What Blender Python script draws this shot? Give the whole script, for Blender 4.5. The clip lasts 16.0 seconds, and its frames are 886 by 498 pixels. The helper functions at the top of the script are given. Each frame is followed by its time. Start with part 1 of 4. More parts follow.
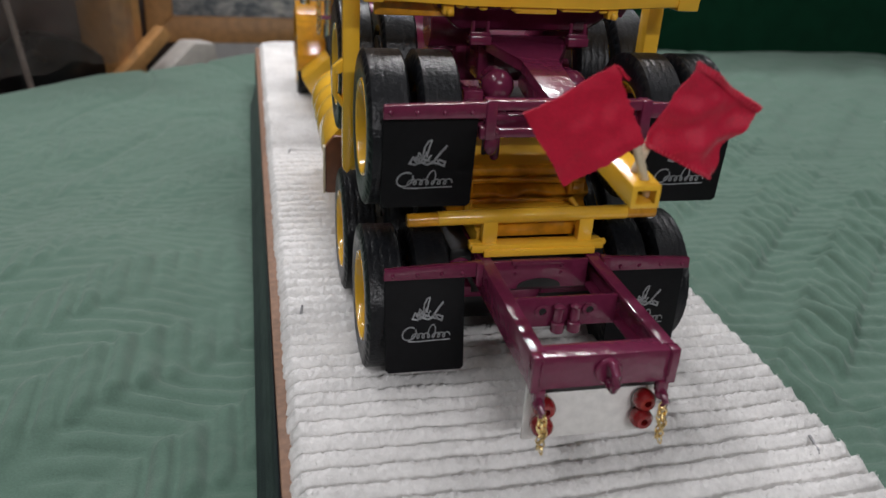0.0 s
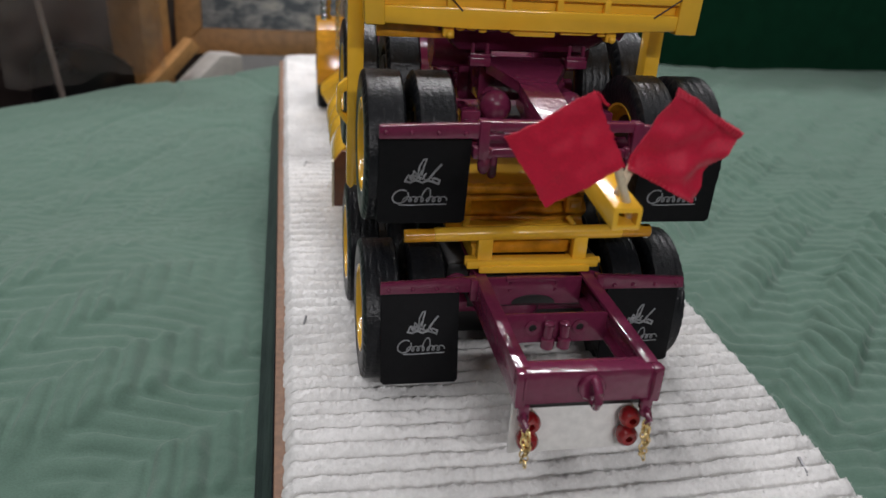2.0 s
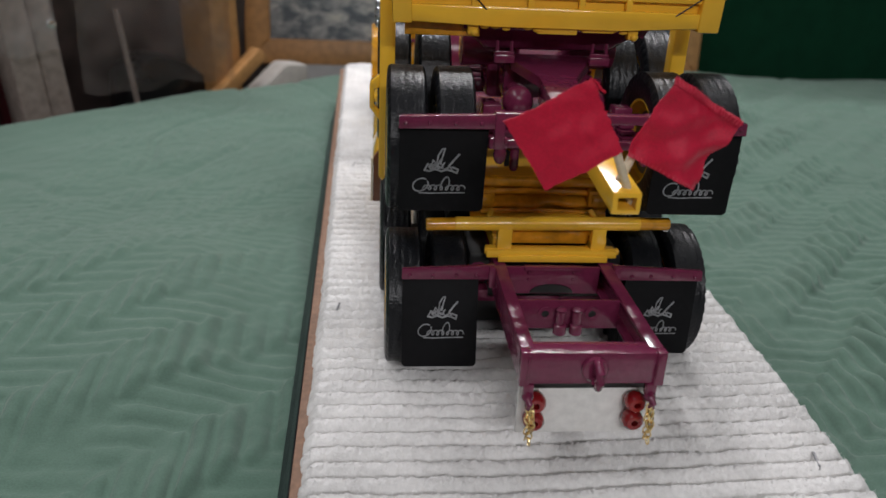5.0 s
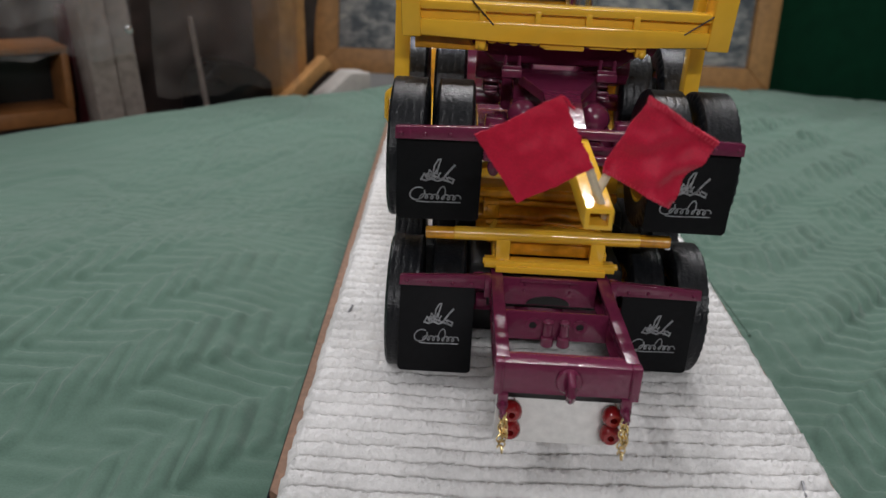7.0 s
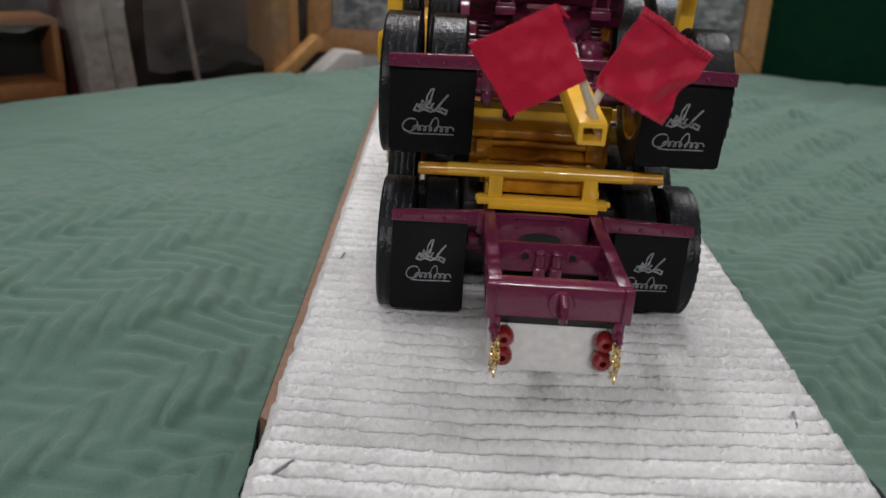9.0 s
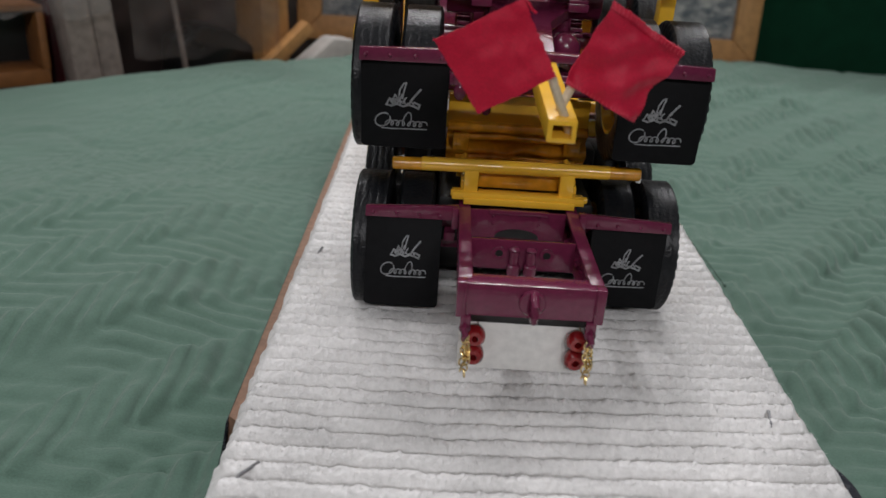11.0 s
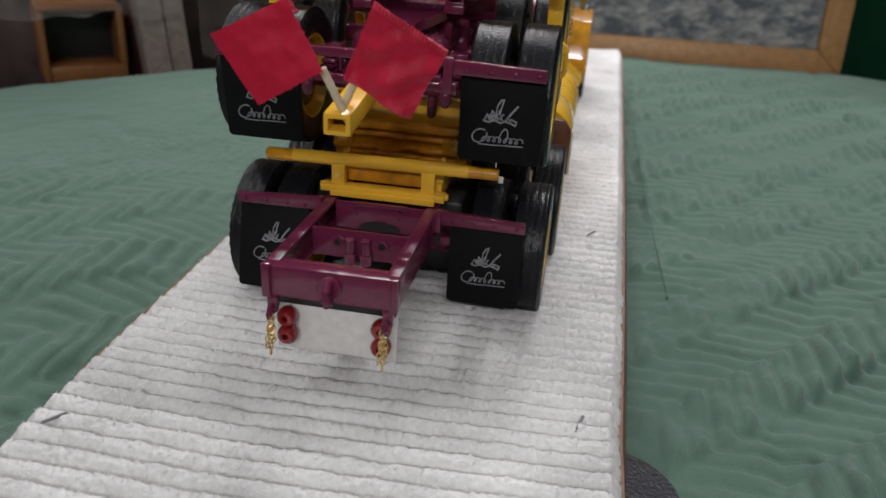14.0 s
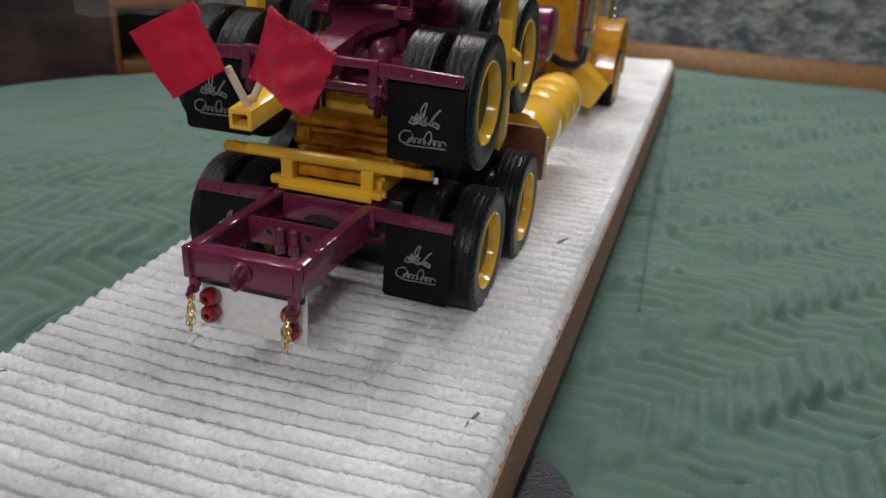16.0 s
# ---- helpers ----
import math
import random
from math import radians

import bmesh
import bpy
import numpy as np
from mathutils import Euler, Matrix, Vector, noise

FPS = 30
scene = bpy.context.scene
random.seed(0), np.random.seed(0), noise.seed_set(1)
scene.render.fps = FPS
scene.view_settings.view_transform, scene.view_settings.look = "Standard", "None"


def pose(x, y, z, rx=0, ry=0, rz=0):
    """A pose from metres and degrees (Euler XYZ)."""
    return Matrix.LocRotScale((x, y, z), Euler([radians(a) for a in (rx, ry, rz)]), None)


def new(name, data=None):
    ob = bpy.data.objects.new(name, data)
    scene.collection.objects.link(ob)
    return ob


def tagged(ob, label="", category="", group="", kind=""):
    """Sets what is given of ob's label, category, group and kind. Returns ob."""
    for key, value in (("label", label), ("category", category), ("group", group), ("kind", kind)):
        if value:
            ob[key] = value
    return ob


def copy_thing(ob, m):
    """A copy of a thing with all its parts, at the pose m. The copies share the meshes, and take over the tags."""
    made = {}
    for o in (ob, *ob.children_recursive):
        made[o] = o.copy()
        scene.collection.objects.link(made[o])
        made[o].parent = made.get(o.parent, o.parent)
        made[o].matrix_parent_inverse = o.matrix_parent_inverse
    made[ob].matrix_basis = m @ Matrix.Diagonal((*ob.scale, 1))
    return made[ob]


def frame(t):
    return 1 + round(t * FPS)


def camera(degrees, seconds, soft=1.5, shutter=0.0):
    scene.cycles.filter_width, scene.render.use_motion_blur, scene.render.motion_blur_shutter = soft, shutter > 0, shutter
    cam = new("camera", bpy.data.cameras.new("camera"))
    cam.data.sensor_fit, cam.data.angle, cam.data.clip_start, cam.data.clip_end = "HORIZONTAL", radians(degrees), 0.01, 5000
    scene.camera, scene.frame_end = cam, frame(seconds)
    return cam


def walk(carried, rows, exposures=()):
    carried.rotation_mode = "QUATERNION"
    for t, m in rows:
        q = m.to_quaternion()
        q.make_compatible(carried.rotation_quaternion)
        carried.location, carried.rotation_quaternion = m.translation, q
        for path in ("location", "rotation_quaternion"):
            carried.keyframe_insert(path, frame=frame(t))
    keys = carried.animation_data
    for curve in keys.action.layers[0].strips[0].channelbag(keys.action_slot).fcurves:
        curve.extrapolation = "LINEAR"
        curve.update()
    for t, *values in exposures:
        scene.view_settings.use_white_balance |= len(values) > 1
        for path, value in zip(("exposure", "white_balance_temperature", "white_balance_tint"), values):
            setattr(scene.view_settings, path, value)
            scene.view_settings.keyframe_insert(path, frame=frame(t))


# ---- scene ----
cam = camera(59.4, 16.0, soft=1.5)
# a small aperture: sharp on the truck's rear, softer on what stands behind
cam.data.dof.use_dof, cam.data.dof.focus_distance, cam.data.dof.aperture_fstop = True, 0.235, 18.0
MM = 0.001
# seconds, eye in millimetres, yaw, pitch and roll in degrees
ROWS = [
    (0.0, -77.07, -144.09, 137.10, -13.98, -25.00, 3.56),
    (0.5, -79.70, -143.28, 139.20, -14.02, -24.80, 3.75),
    (1.0, -79.40, -145.20, 138.70, -14.01, -24.72, 3.78),
    (1.5, -73.76, -147.29, 139.55, -12.93, -24.79, 3.62),
    (2.0, -69.25, -150.24, 141.15, -11.70, -24.32, 3.73),
    (2.5, -68.86, -152.58, 141.18, -11.24, -24.14, 3.52),
    (3.0, -70.31, -152.99, 138.25, -11.20, -24.11, 3.40),
    (3.5, -69.54, -153.93, 138.55, -10.94, -23.97, 3.39),
    (4.0, -61.72, -156.89, 138.48, -8.75, -23.89, 3.28),
    (4.2, -62.13, -158.57, 140.11, -8.33, -23.94, 3.05),
    (6.3, -33.22, -169.03, 136.00, -0.80, -22.89, 3.21),
    (6.5, -30.30, -169.70, 136.92, -0.20, -23.05, 3.14),
    (7.0, -33.86, -170.17, 141.56, -0.14, -23.14, 3.00),
    (7.5, -30.37, -173.91, 134.29, -0.37, -22.84, 3.23),
    (8.0, -32.42, -174.90, 127.10, -0.32, -23.25, 3.24),
    (8.5, -32.98, -177.63, 123.54, -0.78, -23.22, 3.54),
    (10.8, -30.65, -171.99, 123.54, -0.83, -24.02, 3.63),
    (11.0, -26.27, -172.86, 125.60, -1.10, -24.26, 3.73),
    (11.5, -18.66, -173.66, 127.09, -1.08, -24.13, 2.64),
    (12.0, -0.10, -175.54, 126.89, 1.71, -24.17, 2.46),
    (12.5, 10.27, -173.99, 127.02, 3.01, -24.16, 2.58),
    (13.0, 13.33, -173.92, 126.68, 3.56, -24.16, 2.74),
    (13.5, 33.76, -173.88, 128.16, 6.12, -24.16, 2.83),
    (14.0, 56.16, -175.07, 129.88, 8.98, -24.42, 3.11),
    (14.5, 69.17, -176.19, 131.55, 9.96, -24.48, 3.22),
    (15.0, 89.86, -175.43, 132.46, 12.87, -24.28, 2.98),
    (15.5, 99.26, -172.21, 131.53, 15.99, -24.32, 2.91),
    (16.0, 106.82, -171.83, 134.20, 16.26, -24.48, 3.51),
]
walk(cam, [(t, pose(x * MM, y * MM, z * MM, 90 + pitch, 0, yaw) @ pose(0, 0, 0, 0, 0, roll)) for t, x, y, z, yaw, pitch, roll in ROWS], [(0.0, -0.1), (8.5, -0.15), (11.0, -0.2), (16.0, -0.24)])

# ---- light: a workshop with fluorescent tubes on the ceiling ----
world = bpy.data.worlds.new("room_air")
world.use_nodes = True
world.node_tree.nodes["Background"].inputs[0].default_value = (0.9, 0.95, 1.0, 1)
world.node_tree.nodes["Background"].inputs[1].default_value = 0.02
scene.world = world


def tube_light(x, y, z, watts, length=1.2, tilt=0.0, turn=0.0, warm=(0.98, 0.97, 1.0)):
    """One fluorescent tube under the ceiling, in a reflector that shines down."""
    lamp = bpy.data.lights.new("tube_light", "AREA")
    lamp.shape, lamp.size, lamp.size_y, lamp.energy, lamp.color = "RECTANGLE", length, 0.05, watts, warm
    ob = new("tube_light", lamp)
    ob.matrix_world = pose(x, y, z, tilt, 0, turn)
    return ob


tube_light(0.72, 0.15, 1.45, 2.6, turn=90)
tube_light(-0.75, -0.1, 1.4, 7.5, turn=90)
tube_light(0.05, 1.0, 1.45, 31.0)
tube_light(0.2, -2.2, 1.35, 25.0, tilt=42)


# ---- materials ----
def material(name, colour, rough=0.5, metal=0.0, vary=0.12, grain=300.0, blotch=30.0, bump=0.1, bump_scale=None, coat=0.0, sheen=0.0, other=None, spec=0.5, spread=0.12, fleck=None):
    """Principled surface with fine grain, broad blotches towards another colour, and fine relief."""
    m = bpy.data.materials.new(name)
    m.use_nodes = True
    nt = m.node_tree
    bsdf = nt.nodes["Principled BSDF"]
    coord = nt.nodes.new("ShaderNodeTexCoord")
    fine, broad = nt.nodes.new("ShaderNodeTexNoise"), nt.nodes.new("ShaderNodeTexNoise")
    fine.inputs["Scale"].default_value, broad.inputs["Scale"].default_value = grain, blotch
    fine.inputs["Detail"].default_value, broad.inputs["Detail"].default_value = 4, 5
    for n in (fine, broad):
        nt.links.new(coord.outputs["Object"], n.inputs["Vector"])
    other = other or tuple(c * 0.72 for c in colour)
    ramp = nt.nodes.new("ShaderNodeValToRGB")
    ramp.color_ramp.elements[0].position, ramp.color_ramp.elements[1].position = 0.35, 0.68
    ramp.color_ramp.elements[0].color = (*[c * (1 - vary) + o * vary for c, o in zip(colour, other)], 1)
    ramp.color_ramp.elements[1].color = (*colour, 1)
    nt.links.new(broad.outputs["Fac"], ramp.inputs["Fac"])
    mix = nt.nodes.new("ShaderNodeMix")
    mix.data_type, mix.blend_type = "RGBA", "MULTIPLY"
    mix.inputs["Factor"].default_value = min(1.0, vary * 1.5) if fleck is None else fleck
    nt.links.new(ramp.outputs["Color"], mix.inputs["A"])
    speck = nt.nodes.new("ShaderNodeMapRange")
    speck.inputs["From Min"].default_value, speck.inputs["From Max"].default_value = 0.3, 0.7
    speck.inputs["To Min"].default_value, speck.inputs["To Max"].default_value = 0.55, 1.2
    nt.links.new(fine.outputs["Fac"], speck.inputs["Value"])
    nt.links.new(speck.outputs["Result"], mix.inputs["B"])
    nt.links.new(mix.outputs["Result"], bsdf.inputs["Base Color"])
    rr = nt.nodes.new("ShaderNodeMapRange")
    rr.inputs["To Min"].default_value, rr.inputs["To Max"].default_value = max(0.03, rough - spread), min(1, rough + spread)
    nt.links.new(broad.outputs["Fac"], rr.inputs["Value"])
    nt.links.new(rr.outputs["Result"], bsdf.inputs["Roughness"])
    bsdf.inputs["Metallic"].default_value = metal
    bsdf.inputs["Coat Weight"].default_value = coat
    bsdf.inputs["Coat Roughness"].default_value = 0.05
    bsdf.inputs["Sheen Weight"].default_value = sheen
    bsdf.inputs["Specular IOR Level"].default_value = spec
    if bump:
        b = nt.nodes.new("ShaderNodeBump")
        b.inputs["Strength"].default_value, b.inputs["Distance"].default_value = bump, 0.0006
        if bump_scale:
            tex = nt.nodes.new("ShaderNodeTexNoise")
            tex.inputs["Scale"].default_value, tex.inputs["Detail"].default_value = bump_scale, 3
            nt.links.new(coord.outputs["Object"], tex.inputs["Vector"])
        else:
            tex = fine
        nt.links.new(tex.outputs["Fac"], b.inputs["Height"])
        nt.links.new(b.outputs["Normal"], bsdf.inputs["Normal"])
    return m


YELLOW = material("yellow_gloss_paint", (0.90, 0.51, 0.042), 0.15, spread=0.05, vary=0.09, grain=140, blotch=40, bump=0.08, bump_scale=260, coat=0.4, other=(0.62, 0.26, 0.006))
PURPLE = material("plum_gloss_paint", (0.152, 0.020, 0.057), 0.2, spread=0.06, vary=0.16, grain=600, blotch=70, bump=0.5, bump_scale=420, coat=0.5, spec=0.35)
RUBBER = material("tyre_rubber", (0.011, 0.0122, 0.0145), 0.32, vary=0.4, grain=700, blotch=90, bump=0.4, bump_scale=1000, other=(0.008, 0.008, 0.009), spec=0.27, spread=0.08)
FLAP = material("black_plastic_sheet", (0.006, 0.006, 0.007), 0.62, vary=0.3, grain=500, blotch=80, bump=0.1, spec=0.15)
SILVER = material("silver_ink", (0.42, 0.43, 0.45), 0.45, metal=0.3, vary=0.5, grain=900, blotch=300, bump=0.3, other=(0.1, 0.1, 0.1))
CARD = material("white_styrene", (0.86, 0.85, 0.82), 0.4, vary=0.15, grain=400, blotch=60, bump=0.03)
RED_LENS = material("red_bead_glass", (0.27, 0.010, 0.012), 0.25, vary=0.25, grain=300, blotch=150, bump=0.05, coat=0.6)
GOLD = material("gold_plated_wire", (0.95, 0.74, 0.36), 0.24, metal=1.0, vary=0.15, grain=900, blotch=200, bump=0.1)
CHROME = material("chrome_plating", (0.75, 0.76, 0.78), 0.1, metal=1.0, vary=0.1, grain=400, blotch=100, bump=0.1)
STEEL = material("dull_steel_wire", (0.3, 0.3, 0.31), 0.45, metal=0.5, vary=0.4, grain=900, blotch=300, bump=0.1)
FLAG = material("red_ribbon_satin", (0.60, 0.006, 0.040), 0.62, vary=0.25, grain=2200, blotch=300, bump=0.12, bump_scale=4200, sheen=0.06, spread=0.02, spec=0.3)
SATIN = material("shiny_red_satin", (0.62, 0.007, 0.046), 0.48, vary=0.3, grain=2600, blotch=260, bump=0.3, bump_scale=3600, sheen=0.1, spread=0.06, spec=0.34)
STITCH = material("pale_red_thread", (0.72, 0.05, 0.10), 0.55, vary=0.3, grain=2600, blotch=260, bump=0.2)
DOWEL = material("bare_cream_dowel", (0.72, 0.62, 0.45), 0.5, vary=0.2, grain=700, blotch=150, bump=0.15)
PLUSH = material("white_plush_fabric", (0.84, 0.825, 0.81), 0.42, vary=0.34, fleck=0.22, grain=700, blotch=26, bump=0.4, bump_scale=1700, sheen=0.1, other=(0.12, 0.115, 0.11))
FIBRE = material("shiny_white_fibre", (0.82, 0.81, 0.80), 0.3, vary=0.1, grain=300, blotch=40, bump=0)
HARDBOARD = material("brown_hardboard", (0.25, 0.14, 0.088), 0.65, vary=0.4, grain=500, blotch=50, bump=0.3)
BLACK_TRIM = material("black_woven_trim", (0.008, 0.009, 0.015), 0.42, vary=0.3, grain=900, blotch=120, bump=0.5, bump_scale=900, spec=0.25)


def woven_trim():
    """Black ribbon with a regular weave of small shiny dots."""
    m = material("black_woven_ribbon", (0.008, 0.009, 0.015), 0.38, vary=0.3, grain=900, blotch=120, bump=0, spec=0.35)
    nt = m.node_tree
    bsdf = nt.nodes["Principled BSDF"]
    coord, dots, span, bump, mix = [nt.nodes.new("ShaderNode" + k) for k in ("TexCoord", "TexVoronoi", "MapRange", "Bump", "Mix")]
    dots.inputs["Scale"].default_value, dots.inputs["Randomness"].default_value = 850, 0.15
    span.inputs["From Min"].default_value, span.inputs["From Max"].default_value = 0.18, 0.42
    span.inputs["To Min"].default_value, span.inputs["To Max"].default_value = 1.0, 0.0
    bump.inputs["Strength"].default_value, bump.inputs["Distance"].default_value = 0.5, 0.0004
    mix.data_type = "RGBA"
    mix.inputs["A"].default_value, mix.inputs["B"].default_value = (0.007, 0.008, 0.013, 1), (0.06, 0.065, 0.08, 1)
    nt.links.new(coord.outputs["Object"], dots.inputs["Vector"])
    nt.links.new(dots.outputs["Distance"], span.inputs["Value"])
    nt.links.new(span.outputs["Result"], bump.inputs["Height"])
    nt.links.new(span.outputs["Result"], mix.inputs["Factor"])
    nt.links.new(bump.outputs["Normal"], bsdf.inputs["Normal"])
    nt.links.new(mix.outputs["Result"], bsdf.inputs["Base Color"])
    return m


RIBBON = woven_trim()
BLANKET = material("green_quilted_cotton", (0.080, 0.146, 0.109), 0.92, vary=0.22, grain=1500, blotch=14, bump=0.35, bump_scale=1800, sheen=0.15)
CORD = material("dark_green_cord", (0.045, 0.085, 0.064), 0.8, vary=0.3, grain=900, blotch=60, bump=0.2)
PINE = material("dark_stained_pine", (0.27, 0.11, 0.035), 0.45, vary=0.35, grain=120, blotch=20, bump=0.15)
OAK = material("honey_oak", (0.46, 0.235, 0.085), 0.42, vary=0.35, grain=120, blotch=20, bump=0.15)
GREEN_WALL = material("dark_green_painted_panel", (0.004, 0.036, 0.017), 0.8, vary=0.25, grain=60, blotch=6, bump=0.05, spec=0.08)
POSTWOOD = material("weathered_grey_timber", (0.30, 0.245, 0.215), 0.75, vary=0.4, grain=150, blotch=18, bump=0.3)
DARKWALL = material("dark_brown_backing", (0.11, 0.075, 0.07), 0.35, vary=0.85, grain=40, blotch=9, bump=0.2, other=(0.004, 0.003, 0.003))
BLACK_BAG = material("black_vinyl", (0.01, 0.01, 0.011), 0.3, vary=0.3, grain=200, blotch=30, bump=0.2)
FILM = material("cloudy_plastic_film", (0.5, 0.45, 0.44), 0.22, vary=0.5, grain=60, blotch=22, bump=0.5, bump_scale=40, other=(0.2, 0.18, 0.18))


def cloud_film(m, lo, hi):
    """Lets the sheet show what is behind it, more or less as its folds cloud it."""
    nt = m.node_tree
    coord, cloud, span = nt.nodes.new("ShaderNodeTexCoord"), nt.nodes.new("ShaderNodeTexNoise"), nt.nodes.new("ShaderNodeMapRange")
    cloud.inputs["Scale"].default_value, cloud.inputs["Detail"].default_value = 16, 5
    span.inputs["From Min"].default_value, span.inputs["From Max"].default_value = 0.38, 0.68
    span.inputs["To Min"].default_value, span.inputs["To Max"].default_value = lo, hi
    nt.links.new(coord.outputs["Object"], cloud.inputs["Vector"])
    nt.links.new(cloud.outputs["Fac"], span.inputs["Value"])
    nt.links.new(span.outputs["Result"], nt.nodes["Principled BSDF"].inputs["Alpha"])


SMOKY = material("smoky_plastic_film", (0.2, 0.165, 0.155), 0.3, vary=0.5, grain=60, blotch=22, bump=0.4, bump_scale=40, other=(0.07, 0.055, 0.05))
cloud_film(FILM, 0.05, 0.5)
cloud_film(SMOKY, 0.15, 0.5)
LIME = material("lime_green_plastic", (0.035, 0.24, 0.025), 0.35, vary=0.2, grain=60, blotch=30, bump=0.05)
MAROON = material("maroon_plastic", (0.07, 0.008, 0.012), 0.4, vary=0.3, grain=80, blotch=20, bump=0.1)
TISSUE = material("white_tissue", (0.42, 0.39, 0.36), 0.9, vary=0.2, grain=120, blotch=40, bump=0.4)
PLASTER = material("grey_workshop_wall", (0.34, 0.33, 0.32), 0.8, vary=0.2, grain=30, blotch=3, bump=0.1)
CEILING = material("white_ceiling_board", (0.78, 0.77, 0.75), 0.9, vary=0.1, grain=30, blotch=2, bump=0.05)
CONCRETE = material("grey_concrete", (0.2, 0.19, 0.18), 0.85, vary=0.3, grain=40, blotch=3, bump=0.2)
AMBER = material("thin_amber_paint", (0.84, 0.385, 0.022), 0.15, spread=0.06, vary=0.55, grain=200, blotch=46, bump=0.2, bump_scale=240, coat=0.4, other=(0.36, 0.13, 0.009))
ORANGE = material("orange_gloss_paint", (0.72, 0.34, 0.020), 0.15, spread=0.05, vary=0.35, grain=200, blotch=24, bump=0.1, bump_scale=240, coat=0.4, other=(0.42, 0.15, 0.010))
BROWN = material("brown_panel", (0.19, 0.062, 0.024), 0.35, vary=0.3, grain=400, blotch=60, bump=0.1)
IRON = material("black_iron", (0.01, 0.01, 0.01), 0.4, vary=0.2, grain=500, blotch=90, bump=0.1)


def rock_print():
    """A printed picture of grey-blue boulders."""
    m = bpy.data.materials.new("printed_rock_picture")
    m.use_nodes = True
    nt = m.node_tree
    bsdf = nt.nodes["Principled BSDF"]
    coord, mapping = nt.nodes.new("ShaderNodeTexCoord"), nt.nodes.new("ShaderNodeMapping")
    mapping.inputs["Scale"].default_value = (1.0, 1.0, 1.8)
    cells, cloud = nt.nodes.new("ShaderNodeTexVoronoi"), nt.nodes.new("ShaderNodeTexNoise")
    cells.inputs["Scale"].default_value, cloud.inputs["Scale"].default_value, cloud.inputs["Detail"].default_value = 55, 42, 8
    nt.links.new(coord.outputs["Object"], mapping.inputs["Vector"])
    bend = nt.nodes.new("ShaderNodeMix")
    bend.data_type, bend.inputs["Factor"].default_value = "VECTOR", 0.06
    nt.links.new(mapping.outputs["Vector"], cloud.inputs["Vector"])
    nt.links.new(mapping.outputs["Vector"], bend.inputs["A"])
    nt.links.new(cloud.outputs["Color"], bend.inputs["B"])
    nt.links.new(bend.outputs["Result"], cells.inputs["Vector"])
    add = nt.nodes.new("ShaderNodeMath")
    add.operation = "MULTIPLY_ADD"
    add.inputs[1].default_value = 0.55
    nt.links.new(cells.outputs["Distance"], add.inputs[0])
    nt.links.new(cloud.outputs["Fac"], add.inputs[2])
    ramp = nt.nodes.new("ShaderNodeValToRGB")
    ramp.color_ramp.elements[0].position, ramp.color_ramp.elements[0].color = 0.42, (0.45, 0.43, 0.39, 1)
    ramp.color_ramp.elements[1].position, ramp.color_ramp.elements[1].color = 0.95, (0.07, 0.085, 0.1, 1)
    mid = ramp.color_ramp.elements.new(0.66)
    mid.color = (0.28, 0.285, 0.28, 1)
    nt.links.new(add.outputs["Value"], ramp.inputs["Fac"])
    nt.links.new(ramp.outputs["Color"], bsdf.inputs["Base Color"])
    bsdf.inputs["Roughness"].default_value = 0.35
    return m


ROCKS = rock_print()


# ---- mesh helpers: all lengths in millimetres ----
def box(bm, x0, x1, y0, y1, z0, z1, bev=0.3, m=None, taper=None):
    vs = [bm.verts.new((x, y, z)) for x in (x0, x1) for y in (y0, y1) for z in (z0, z1)]
    fs = [bm.faces.new([vs[i] for i in q]) for q in ((0, 1, 3, 2), (4, 6, 7, 5), (0, 4, 5, 1), (2, 3, 7, 6), (0, 2, 6, 4), (1, 5, 7, 3))]
    if taper:
        for v in vs:
            taper(v.co)
    if m:
        for v in vs:
            v.co = m @ v.co
    if bev:
        edges = list({e for f in fs for e in f.edges})
        bmesh.ops.bevel(bm, geom=edges, offset=bev, segments=2, affect="EDGES", profile=0.5, clamp_overlap=True)


def prism(bm, outline, plane, lo, hi, bev=0.3):
    """A straight prism: outline in two axes, plane names the axis along which it reaches from lo to hi."""
    def place(a, b, c):
        return {"x": (c, a, b), "y": (a, c, b), "z": (a, b, c)}[plane]
    low, high = [bm.verts.new(place(a, b, lo)) for a, b in outline], [bm.verts.new(place(a, b, hi)) for a, b in outline]
    fs = [bm.faces.new(low), bm.faces.new(high[::-1])]
    n = len(outline)
    for i in range(n):
        fs.append(bm.faces.new((low[i], high[i], high[(i + 1) % n], low[(i + 1) % n])))
    if bev:
        bmesh.ops.bevel(bm, geom=list({e for f in fs for e in f.edges}), offset=bev, segments=2, affect="EDGES", profile=0.5, clamp_overlap=True)


